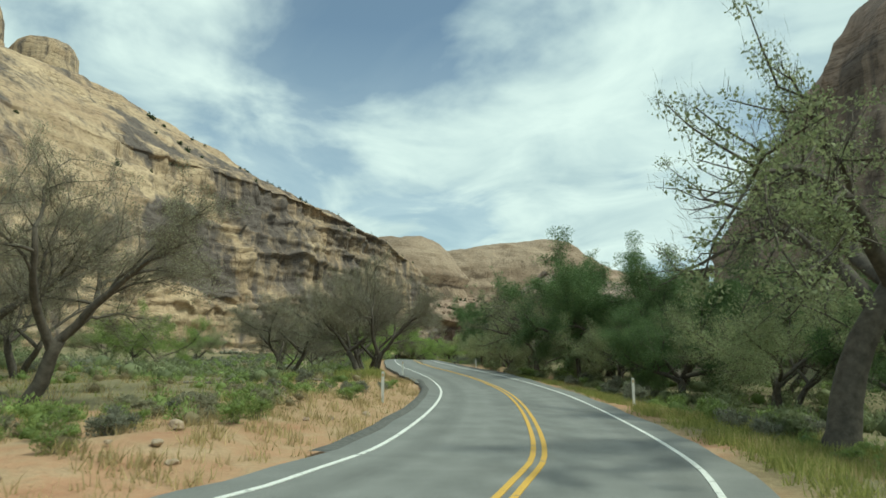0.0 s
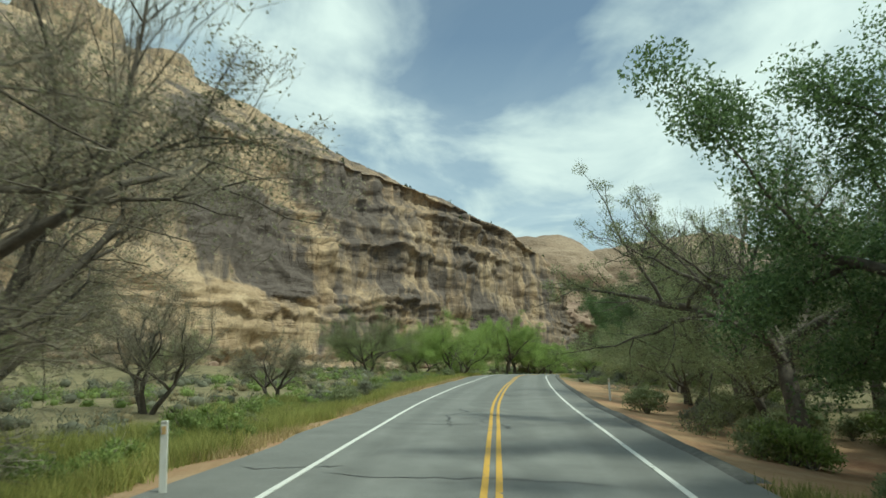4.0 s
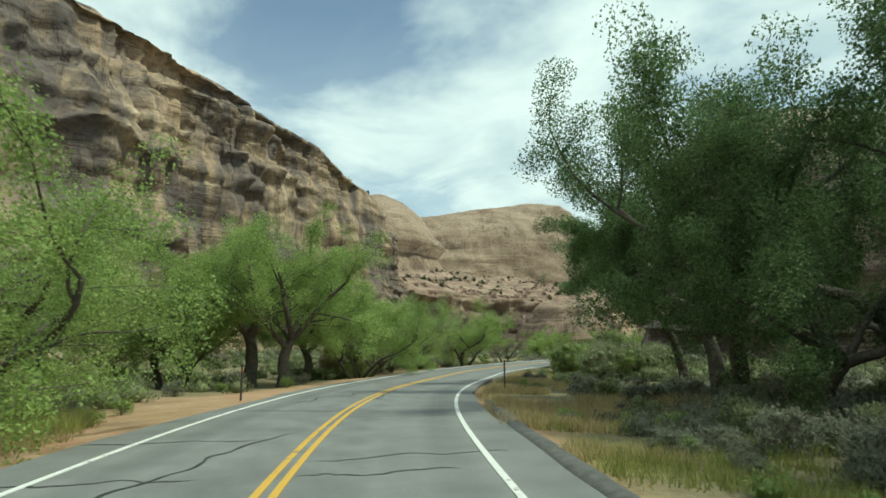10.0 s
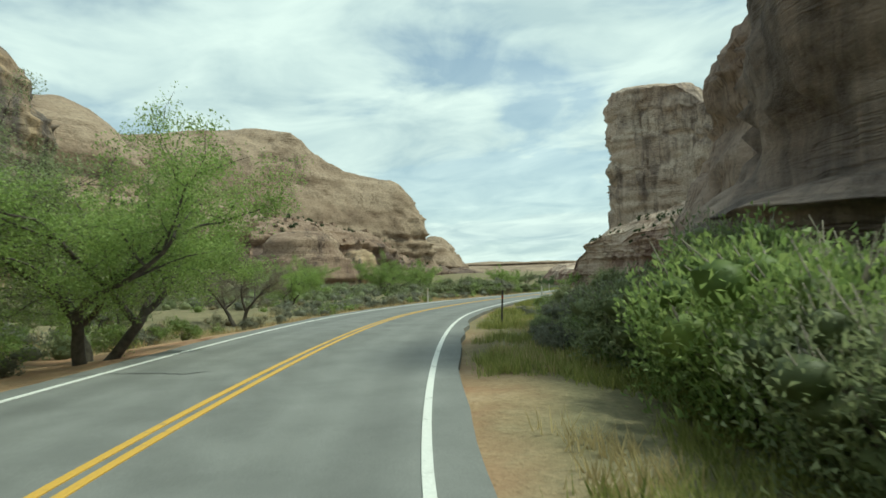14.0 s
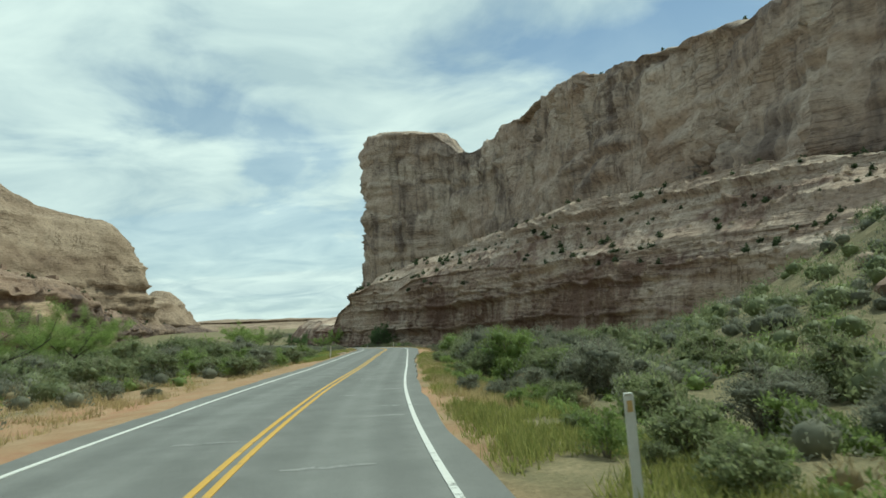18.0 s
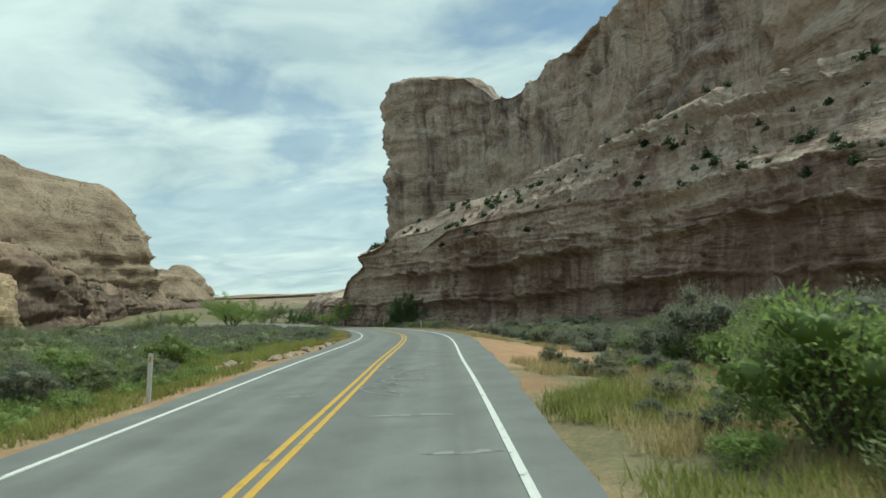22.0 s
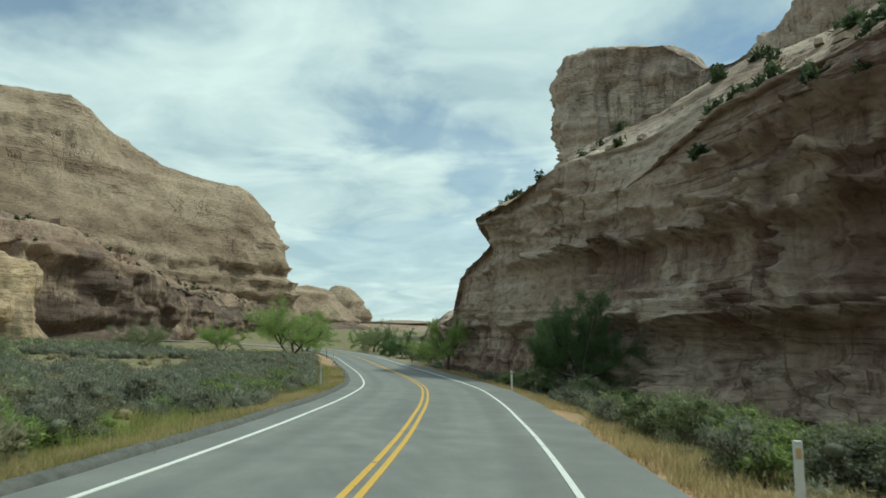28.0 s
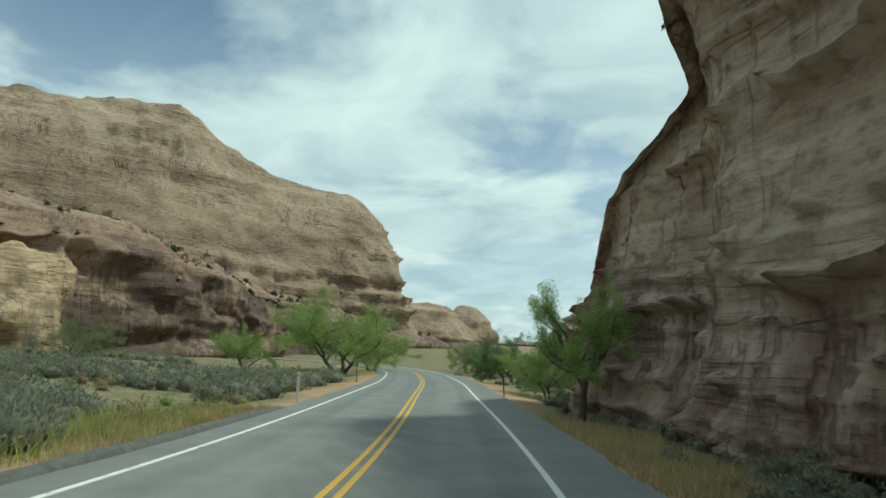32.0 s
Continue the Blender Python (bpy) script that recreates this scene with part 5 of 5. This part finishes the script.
# ---- grass: uncountable blades ----
def grass(name, seed, stretches, mat, label, height):
    rng = np.random.default_rng(seed)
    vs = []
    for s0, s1, d0, d1, n in stretches:
        c = road_at(rng.uniform(s0, s1, n // 14), rng.uniform(min(d0, d1), max(d0, d1), n // 14))
        keep = vnoise(np.stack([c[:, 0] * 0.35, c[:, 1] * 0.35, 0 * c[:, 0]], 1), seed) > -0.25
        c = c[keep & (np.abs(nearest_road(c[:, 0], c[:, 1])[1]) > 4.1)]
        c = np.repeat(c, 14, 0)
        c[:, :2] += rng.normal(size=(len(c), 2)) * 0.13
        c[:, 2] = ground_height(c[:, 0], c[:, 1]) - 0.02
        h = height * rng.uniform(0.4, 1.2, (len(c), 1))
        lean = rng.normal(size=(len(c), 3)) * 0.35
        lean[:, 2] = 1
        a = rng.uniform(0, 6.28, len(c))
        w = np.stack([np.cos(a), np.sin(a), 0 * a], 1) * 0.014
        vs.append(np.stack([c - w, c + w, c + lean * h], 1).reshape(-1, 3))
    v = np.vstack(vs)
    return tagged(new(name, mesh_of(name, v, np.arange(len(v)).reshape(-1, 3), mat)), label, "grass", kind="stuff")


grass("dry_grass", 5, [(56, 106, -4.6, -8, 7000), (52, 112, -8, -26, 16000), (108, 190, -7, -12, 40000), (390, 470, -4.5, -8, 70000), (100, 190, -5.8, -8.5, 30000), (184, 224, 4.1, 11.0, 120000), (210, 250, 4.5, 6.5, 9000),
                       (240, 340, -6.5, -13, 22000), (290, 328, 4.2, 7.0, 16000), (374, 410, 5.2, 8.5, 20000), (330, 350, 5.0, 9.5, 16000), (345, 374, 9.0, 12, 12000), (376, 450, -4.7, -7.2, 26000), (396, 470, 4.9, 8.5, 60000),
                       (58, 110, 4.8, 8, 8000)], STRAW, "dry straw-coloured grass tufts along the road edge", 0.32)
grass("tall_grass", 7, [(98, 192, -6.8, -13, 240000), (392, 470, -5.6, -9, 14000), (352, 380, -6.5, -12, 40000)], MEADOW, "tall yellow-green grass below the trees", 0.62)
grass("green_grass", 6, [(222, 345, 4.0, 7.5, 110000), (56, 110, -7, -30, 16000), (50, 112, 4.3, 9, 50000), (177, 190, 4.8, 10, 14000), (380, 470, -4.5, -8, 60000), (105, 190, -7, -13, 46000),
                         (374, 396, -5.0, -10, 16000), (334, 352, -5.0, -11, 14000)], MEADOW, "yellow-green grass along the road edge", 0.3)


# ---- roadside things ----
def piece(name, verts, faces, mat, parent, label="", smooth=False):
    ob = under(new(name, mesh_of(name, verts, faces, mat, smooth)), parent)
    if label:
        ob["label"] = label
    return ob


def slab(x0, x1, y0, y1, z0, z1, chamfer=0.0):
    """A block with its upper edges chamfered."""
    c = chamfer
    v = [(x0, y0, z0), (x1, y0, z0), (x1, y1, z0), (x0, y1, z0), (x0, y0, z1 - c), (x1, y0, z1 - c), (x1, y1, z1 - c), (x0, y1, z1 - c),
         (x0 + c, y0 + c, z1), (x1 - c, y0 + c, z1), (x1 - c, y1 - c, z1), (x0 + c, y1 - c, z1)]
    f = [[3, 2, 1, 0], [0, 1, 5, 4], [1, 2, 6, 5], [2, 3, 7, 6], [3, 0, 4, 7], [4, 5, 9, 8], [5, 6, 10, 9], [6, 7, 11, 10], [7, 4, 8, 11], [8, 9, 10, 11]]
    return v, f


def delineator(dark):
    root = new("delineator_post")
    tagged(root, "dark steel roadside marker post with a small reflector" if dark else "white flat roadside delineator post on the shoulder", "marker post",
           group="dark marker posts" if dark else "white delineator posts")
    body = STEEL if dark else POST
    if dark:
        v, f = merged([slab(-0.035, 0.035, -0.006, 0.006, -0.25, 1.32, 0.002), slab(-0.035, -0.025, 0.006, 0.03, -0.25, 1.3, 0.002), slab(0.025, 0.035, 0.006, 0.03, -0.25, 1.3, 0.002)])
    else:
        v, f = slab(-0.055, 0.055, -0.012, 0.012, -0.25, 1.2, 0.006)
    piece("post_body", v, f, body, root)
    v, f = slab(-0.03, 0.03, -0.022, -0.0145, 1.02, 1.14, 0.003)
    piece("reflector", v, f, RED_REFLECTOR if dark else AMBER, root, "small reflector plate")
    v, f = slab(-0.045, 0.045, -0.02, 0.034, 1.322 if dark else 1.202, 1.34 if dark else 1.222, 0.006)
    piece("cap", v, f, body, root)
    return root


AMBER = plain_material("amber_reflector", (0.5, 0.32, 0.12), (0.6, 0.42, 0.2), 20, 0.3)
SOURCES = {False: delineator(False), True: delineator(True)}
POSTED = set()
POSTS = [(-9.3, -69, 0), (-6.5, -44, 0), (0.9, -68.8, 0), (4.2, -15, 0), (-1.4, 44, 1), (8.2, 45.5, 1), (43.9, 111.2, 0), (49.5, 104.7, 0),
         (93.6, 150.4, 0), (153.6, 189.4, 0), (170.4, 213.6, 0), (165.0, 221.0, 0), (179.4, 218.2, 0), (192.2, 251.7, 1), (191.0, 265.3, 1),
         (13.2, 74.0, 1), (27.5, 83.5, 1), (181, 247, 0)]
for x, y, dark in POSTS:
    s, d, _ = nearest_road([x], [y])
    off = float(np.sign(d[0]) * min(max(abs(d[0]), 4.9), 7.0))
    q = road_at(s[0], off)
    k = int(np.clip(s[0], 1, len(RIGHT_XY) - 2))
    turn = math.atan2(-RIGHT_XY[k, 0], RIGHT_XY[k, 1]) - math.pi / 2
    m = Matrix.LocRotScale((q[0], q[1], float(ground_height([q[0]], [q[1]])[0])), Euler((PICK.uniform(-0.04, 0.04), PICK.uniform(-0.05, 0.05), turn + math.pi)), (1, 1, 1))
    src = SOURCES[bool(dark)]
    if bool(dark) not in POSTED:
        POSTED.add(bool(dark))
        src.matrix_basis = m
    else:
        copy_thing(src, Matrix.Identity(4)).matrix_basis = m


# ---- asphalt kerbs along the pavement's edge ----
KERB = plain_material("dark_asphalt_kerb", (0.06, 0.06, 0.057), (0.13, 0.128, 0.12), 5, 0.9, 0.03)


def kerb(s0, s1, d, label, high=1.0):
    s = np.arange(s0, s1, 0.7)
    wob = 0.05 * vnoise(np.stack([s * 0.4, 0 * s, 0 * s + d], 1), 8)
    taper = np.clip(np.minimum(s - s0, s1 - s) / 3, 0.15, 1)
    prof = ((-0.24, -0.1), (-0.17, 0.06), (-0.07, 0.12), (0.07, 0.12), (0.17, 0.05), (0.24, -0.12))
    v = np.stack([road_at(s, d + wob + a, 0) + np.stack([0 * s, 0 * s, b * taper * high + 0.02 * vnoise(np.stack([s * 1.3, 0 * s + a, 0 * s], 1), 5)], 1) for a, b in prof], 1).reshape(-1, 3)
    ob = new("kerb", mesh_of("kerb", v, grid_faces(len(s), len(prof)), KERB, True))
    return tagged(ob, label, "kerb", kind="structure")


kerb(112, 196, 4.3, "low dark asphalt kerb along the bend's edge", 0.5)
kerb(70, 105, -4.2, "low broken asphalt edge below the bank", 0.6)
kerb(384, 470, -4.42, "low dark asphalt kerb beside the sagebrush")


# ---- cracks and marks on the road ----
def track(name, s, d, width, mat, lift=0.006):
    """A narrow strip on the road along a line of (s, d); its width may vary."""
    s, d = np.asarray(s, float), np.asarray(d, float)
    c = road_at(s, d, lift)
    t = np.gradient(c[:, :2], axis=0)
    t /= np.maximum(np.linalg.norm(t, axis=1)[:, None], 1e-9)
    side = np.stack([-t[:, 1], t[:, 0], 0 * s], 1) * (np.asarray(width) * 0.5 * np.ones(len(s)))[:, None]
    v = np.stack([c - side, c + side], 1).reshape(-1, 3)
    return under(new(name, mesh_of(name, v, grid_faces(len(s), 2), mat)), ROAD_OB)


CR = np.random.default_rng(9)
SCUFF = paint_material("pale_scuff", (0.30, 0.30, 0.29), 0.47)
for i in range(46):
    s0 = CR.uniform(104, 236) if i < 34 else CR.uniform(340, 452)
    d0 = CR.choice([-4.6, -4.0, -3.0, -0.4, 0.2])
    run = CR.uniform(1.8, 5.2)
    u = np.linspace(0, 1, 26)
    d = np.clip(d0 + run * u, -4.8, 3.5)
    s = s0 + CR.uniform(-0.9, 0.9) * u + 0.25 * vnoise(np.stack([u * 5 + i * 7, 0 * u, 0 * u], 1), 3) + 0.08 * vnoise(np.stack([u * 17 + i, 0 * u, 0 * u], 1), 4)
    w = 0.055 * (0.5 + 0.9 * np.abs(vnoise(np.stack([u * 6 + i, 0 * u, 0 * u + 2], 1), 6))) * np.clip(np.minimum(u, 1 - u) * 9, 0.15, 1)
    track("sealed_crack", s, d, w, SEAL)["label"] = "black wobbling sealed crack"
for i in range(11):
    # long wandering cracks along the lane
    s0, d0 = CR.uniform(108, 210), CR.choice([-3.9, -2.2, -1.0, 0.5])
    u = np.linspace(0, 1, 40)
    s = s0 + CR.uniform(3, 8) * u
    d = d0 + CR.uniform(-1.6, 1.6) * u + 0.5 * vnoise(np.stack([u * 4 + i * 3, 0 * u, 0 * u], 1), 13) + 0.12 * vnoise(np.stack([u * 15 + i, 0 * u, 0 * u], 1), 14)
    w = 0.06 * (0.5 + 0.9 * np.abs(vnoise(np.stack([u * 8 + i, 0 * u, 0 * u + 2], 1), 6))) * np.clip(np.minimum(u, 1 - u) * 9, 0.15, 1)
    track("sealed_crack", s, np.clip(d, -4.7, 3.6), w, SEAL, 0.0075)["label"] = "black wandering sealed crack"
for i in range(30):
    s0, d0 = 256 + i * 3.1 + CR.uniform(-0.6, 0.6), CR.choice([0.5, 0.8, 1.9, -1.6])
    u = np.linspace(0, 1, 12)
    d = d0 + CR.uniform(0.8, 1.7) * u
    s = s0 + CR.uniform(-0.12, 0.12) * u + 0.05 * vnoise(np.stack([u * 6 + i, 0 * u, 0 * u], 1), 3)
    track("scuff_mark", s, d, 0.16 * (0.4 + u * (1 - u) * 3), SCUFF)["label"] = "pale scraped mark across the lane"
for i in range(5):
    # chalky curls where the seal has worn off
    s0 = 340 + i * 1.7
    u = np.linspace(0, 1, 40)
    s = s0 + 1.1 * np.sin(u * 7 + i) + 0.7 * u
    d = 0.6 + 0.25 * i % 0.9 + 0.5 * np.cos(u * 9 + 2 * i) + 0.35 * u
    track("scuff_mark", s, d, 0.055, SCUFF, 0.0075)["label"] = "pale chalky curl on the asphalt"


# ---- stones ----
def stone(name, seed, mat, label, category="boulder", rough=0.22, squash=0.7):
    bm = bmesh.new()
    bmesh.ops.create_icosphere(bm, subdivisions=3, radius=0.5)
    co = np.array([v.co[:] for v in bm.verts])
    rng = np.random.default_rng(seed)
    # cut by a few planes, as broken rock is
    for k in range(9):
        n = rng.normal(size=3)
        n /= np.linalg.norm(n)
        over = np.maximum(co @ n - rng.uniform(0.26, 0.42), 0)
        co = co - over[:, None] * n
    co = co * (1 + rough * 0.5 * fbm(co * 3.1 + seed, 3, seed)[:, None]) * np.array([1.15, 0.95, squash])
    for v, c in zip(bm.verts, co):
        v.co = c
    me = bpy.data.meshes.new(name)
    bm.to_mesh(me)
    bm.free()
    me.materials.append(mat)
    return tagged(new(name, me), label, category)


STONES = [stone("boulder", 90 + k, (TAN_STONE, TAN_STONE, RED_STONE)[k % 3], ("pale tan broken sandstone block on the ground", "pale tan rounded sandstone boulder on the ground", "red-brown broken sandstone block on the ground")[k % 3]) for k in range(6)]
STONED = set()


def lay(k, x, y, size, group, sink=0.18):
    src = STONES[k % len(STONES)]
    m = Matrix.LocRotScale((x, y, float(ground_height([x], [y])[0]) + size * (0.33 - sink)), Euler((PICK.uniform(-0.3, 0.3), PICK.uniform(-0.3, 0.3), PICK.uniform(0, 6.28))), (size,) * 3)
    if k % len(STONES) not in STONED:
        STONED.add(k % len(STONES))
        ob = src
        ob.matrix_basis = m
    else:
        ob = copy_thing(src, Matrix.Identity(4))
        ob.matrix_basis = m
    ob["group"] = group
    return ob


lay(0, 2.2, 76, 4.6, "single boulders")
lay(1, 97, 268, 9.0, "single boulders")
for i in range(46):
    # rubble at the foot of the left wall
    u = PICK.random()
    x, y = -52 + 34 * u + PICK.uniform(-1, 5), 36 + 80 * u + PICK.uniform(-4, 3)
    lay(i, x + 1.5, y, PICK.choice([0.6, 0.9, 1.3, 2.0, 3.0]), "rubble at the left wall")
for i in range(70):
    # pale stones beside the road at the wash
    s, d = PICK.uniform(351, 374), -PICK.uniform(4.7, 9.0)
    p = road_at(s, d)
    lay(i % 2, p[0], p[1], PICK.uniform(0.15, 0.6), "pale stones at the wash")
for i in range(34):
    s, d = PICK.uniform(396, 440), PICK.uniform(9.5, 12.5)
    p = road_at(s, d)
    lay(2 + 3 * (i % 2), p[0], p[1], PICK.uniform(0.4, 1.3), "fallen blocks under the ledges")
for i in range(20):
    s, d = PICK.uniform(56, 84), -PICK.uniform(5.0, 9.0)
    p = road_at(s, d)
    lay(i, p[0], p[1], PICK.uniform(0.12, 0.35), "small stones on the red shoulder")


for i in range(90):
    # blocks strewn over the talus slope
    x, y = PICK.uniform(78, 124), PICK.uniform(52, 104)
    if nearest_road([x], [y])[1][0] > 16:
        lay(2 + i, x, y, PICK.choice([0.6, 0.9, 1.2, 1.8, 2.6]), "blocks on the talus slope")


def spots_on_shelves(wall, seed, count, z_range, along=None):
    """Chance places on a wall's shelves."""
    me = WALLS[wall].data
    n = len(me.vertices)
    co, no = np.zeros(n * 3), np.zeros(n * 3)
    me.vertices.foreach_get("co", co)
    me.vertex_normals.foreach_get("vector", no)
    co, no = co.reshape(-1, 3), no.reshape(-1, 3)
    rng = np.random.default_rng(seed)
    up = np.sign(no[np.abs(no[:, 2]) > 0.72, 2].sum())
    ok = (no[:, 2] * up > 0.72) & (co[:, 2] > z_range[0]) & (co[:, 2] < z_range[1])
    if along is not None:
        ok &= (co[:, 0] > along[0]) & (co[:, 0] < along[1])
    at = co[ok]
    return at[rng.integers(0, len(at), count)], rng


def shelf_stones(name, wall, seed, count, z_range, sizes, mat, label, along=None):
    at, rng = spots_on_shelves(wall, seed, count, z_range, along)
    base = np.array([(-.5, -.5, -.4), (.5, -.45, -.4), (.55, .5, -.4), (-.45, .5, -.4), (-.4, -.35, .35), (.35, -.4, .42), (.4, .4, .3), (-.38, .36, .4)])
    quad = np.array([(3, 2, 1, 0), (0, 1, 5, 4), (1, 2, 6, 5), (2, 3, 7, 6), (3, 0, 4, 7), (4, 5, 6, 7)])
    vs, fs = [], []
    for i, q in enumerate(at):
        a, k = rng.uniform(0, 6.28), rng.uniform(*sizes)
        b = base * (1 + rng.normal(size=(8, 3)) * 0.13) * k * np.array([1.2, 0.9, 0.75])
        r = np.stack([b[:, 0] * math.cos(a) - b[:, 1] * math.sin(a), b[:, 0] * math.sin(a) + b[:, 1] * math.cos(a), b[:, 2]], 1)
        vs.append(r + q + np.array([0, 0, 0.12 * k]) + rng.normal(size=3) * np.array([0.1, 0.1, 0]))
        fs.append(quad + 8 * i)
    return tagged(new(name, mesh_of(name, np.vstack(vs), np.vstack(fs), mat)), label, "rubble", kind="stuff")


shelf_stones("shelf_rubble", "bench_right", 7, 900, (8, 27), (0.2, 0.75), TAN_STONE, "pale broken stones on the bench's shelves", (118, 200))
shelf_stones("shelf_rubble", "mesa_bench", 8, 900, (6, 40), (0.7, 3.0), RED_STONE, "brown broken stones on the left bench")


def scrub_on(name, wall, seed, count, z_range, sizes, along=None, mat=None):
    """Dark junipers and brush on shelves and rims, beyond counting."""
    at, rng = spots_on_shelves(wall, seed, count, z_range, along)
    per, cs, ws, ks = 70, [], [], []
    for q in at:
        k = rng.uniform(*sizes)
        w = rng.normal(size=(per, 3))
        w[:, 2] = np.abs(w[:, 2]) * 1.1
        w /= np.linalg.norm(w, axis=1)[:, None]
        lump = 0.7 + 0.5 * vnoise(w * 2.0 + q, seed)
        cs.append(q + w * np.array([0.6, 0.6, 0.95]) * k * (lump * rng.uniform(0.35, 1.0, per))[:, None])
        ws.append(w), ks.append(np.full(per, k))
    v, f = leaf_quads(rng, np.vstack(cs), 0.34 * np.concatenate(ks)[:, None], 0.17 * np.concatenate(ks)[:, None], 0.2, np.vstack(ws))
    return tagged(new(name, mesh_of(name, v, f, mat or LEAF_JUNIPER)), "small dark junipers and brush on the rock shelves", "scrub", kind="stuff")


scrub_on("rim_scrub", "mesa_bench", 11, 420, (5, 42), (1.0, 3.0))
scrub_on("rim_scrub", "bench_right", 12, 420, (8, 27), (0.6, 1.7), (118, 205))
scrub_on("rim_scrub", "left", 13, 110, (34, 90), (1.0, 2.6), (-80, 20))
scrub_on("rim_scrub", "right_main", 14, 120, (10, 100), (1.0, 2.6))
scrub_on("rim_scrub", "right_nose", 15, 26, (11, 22), (0.5, 1.1))


# ---- dead wood ----
DEADWOOD = plain_material("grey_dead_wood", (0.13, 0.11, 0.09), (0.32, 0.28, 0.23), 7, 0.95, 0.02)


def dead_branch(seed, length, label, twigs=7):
    rng = np.random.default_rng(seed)
    root = new("fallen_branch")
    tagged(root, label, "branch", group="fallen branches")
    p, d = branch(rng, (0, 0, 0.07), (1, 0, 0.02), length, 0.12, 9)
    p[:, 2] = 0.06 + 0.3 * np.abs(p[:, 2] - 0.06)
    v, f = tube(p, np.linspace(0.07, 0.02, 10), 6)
    piece("stem", v, f, DEADWOOD, root, "", True)
    for k in range(twigs):
        w = d + rng.normal(size=3) * 0.8
        w[2] = abs(w[2]) * 0.5
        q, _ = branch(rng, p[1 + k % 8], w / np.linalg.norm(w), length * rng.uniform(0.2, 0.45), 0.2, 5)
        q[:, 2] = np.maximum(q[:, 2], 0.03)
        v, f = tube(q, np.linspace(0.028, 0.006, 6), 4)
        piece("twig", v, f, DEADWOOD, root, "", True)
    return root


for i, (x, y, length, turn) in enumerate(((-13, -66, 2.6, 0.4), (-14.5, -64, 3.0, 2.2), (-16.5, -68, 2.4, 1.1), (-12.2, -58, 1.8, 3.0), (-19, -62, 3.2, 0.2), (7.5, 2.5, 2.8, 1.2), (8.8, 5.0, 2.2, 0.5),
                                           (6.9, -1.0, 2.6, 2.0), (9.6, 14.0, 3.0, 1.4), (11.0, 19.5, 3.4, 0.2), (-7.0, 31.5, 2.4, 2.6), (8.2, 24.0, 2.6, 0.9), (13.5, 51.0, 2.2, 0.1))):
    b = dead_branch(200 + i, length, "grey fallen dead branch lying on the ground")
    b.matrix_basis = Matrix.LocRotScale((x, y, float(ground_height([x], [y])[0])), Euler((0, 0, turn)), (1, 1, 1))


# ---- culvert headwall by the left shoulder ----
def headwall(x, y, turn):
    root = new("culvert_headwall")
    tagged(root, "dark brown low culvert headwall half hidden in grass", "culvert")
    rust = plain_material("dark_rusty_brown", (0.045, 0.024, 0.017), (0.115, 0.062, 0.042), 4, 0.9, 0.03)
    for name, box in (("side_wall", (-1.0, -0.85, -0.3, 0.3, -0.3, 0.62)), ("side_wall", (0.85, 1.0, -0.3, 0.3, -0.3, 0.62)), ("back_wall", (-0.85, 0.85, 0.16, 0.3, -0.3, 0.6)), ("top_slab", (-1.25, 1.25, -0.36, 0.36, 0.62, 0.74))):
        v, f = slab(*box, 0.015)
        piece(name, v, f, rust, root)
    root.matrix_basis = Matrix.LocRotScale((x, y, float(ground_height([x], [y])[0]) - 0.05), Euler((0, 0, turn)), (1, 1, 1))


headwall(-11.6, 3.3, 0.35)

# a bare dead tree on the bench's lip
tree_kind("snag", name="dead_tree", seed=44, height=3.4, spread=1.7, trunks=2, leaf_mat=LEAF_BUD, bark=DEADWOOD, leaves=60, leaf=0.06,
          label="bare grey dead tree on the rock's edge", bare=0.9, fork=0.2)


def top_of(wall, x, y):
    me = WALLS[wall].data
    co = np.zeros(len(me.vertices) * 3)
    me.vertices.foreach_get("co", co)
    co = co.reshape(-1, 3)
    near = np.argsort((co[:, 0] - x) ** 2 + (co[:, 1] - y) ** 2)[:14]
    return float(co[near, 2].max())


for x, y, k in ((195.0, 234.5, 1.0), (196.5, 229.0, 0.8), (197.5, 240.0, 0.6)):
    ob = stand("snag", x, y, k)
    ob.matrix_basis = Matrix.LocRotScale((x, y, top_of("bench_right", x, y) - 0.15), Euler((0, 0, x)), (k, k, k))


# ---- shallow water standing in the wash ----
def puddle(s0, s1, d0, d1):
    n = 40
    a = np.linspace(0, 2 * np.pi, n, endpoint=False)
    r = 1 + 0.28 * fbm(np.stack([np.cos(a) * 1.4, np.sin(a) * 1.4, 0 * a + s0], 1), 3, 66)
    q = road_at((s0 + s1) / 2 + (s1 - s0) / 2 * r * np.cos(a), (d0 + d1) / 2 + (d1 - d0) / 2 * r * np.sin(a))
    z = float(np.mean(ground_height(q[:, 0], q[:, 1]))) + 0.05
    q[:, 2] = z
    water = plain_material("still_shallow_water", (0.10, 0.095, 0.08), (0.15, 0.14, 0.12), 0.6, 0.08)
    mid = q.mean(0)
    v = np.vstack([q, [mid], q - np.array([0, 0, 0.25])])
    f = [[i, (i + 1) % n, n] for i in range(n)] + [[i, n + 1 + i, n + 1 + (i + 1) % n, (i + 1) % n] for i in range(n)]
    return tagged(new("water", mesh_of("water", v, f, water)), "shallow still water in the wash beside the road", "water", kind="structure")


puddle(362, 375, -13.5, -8.6)
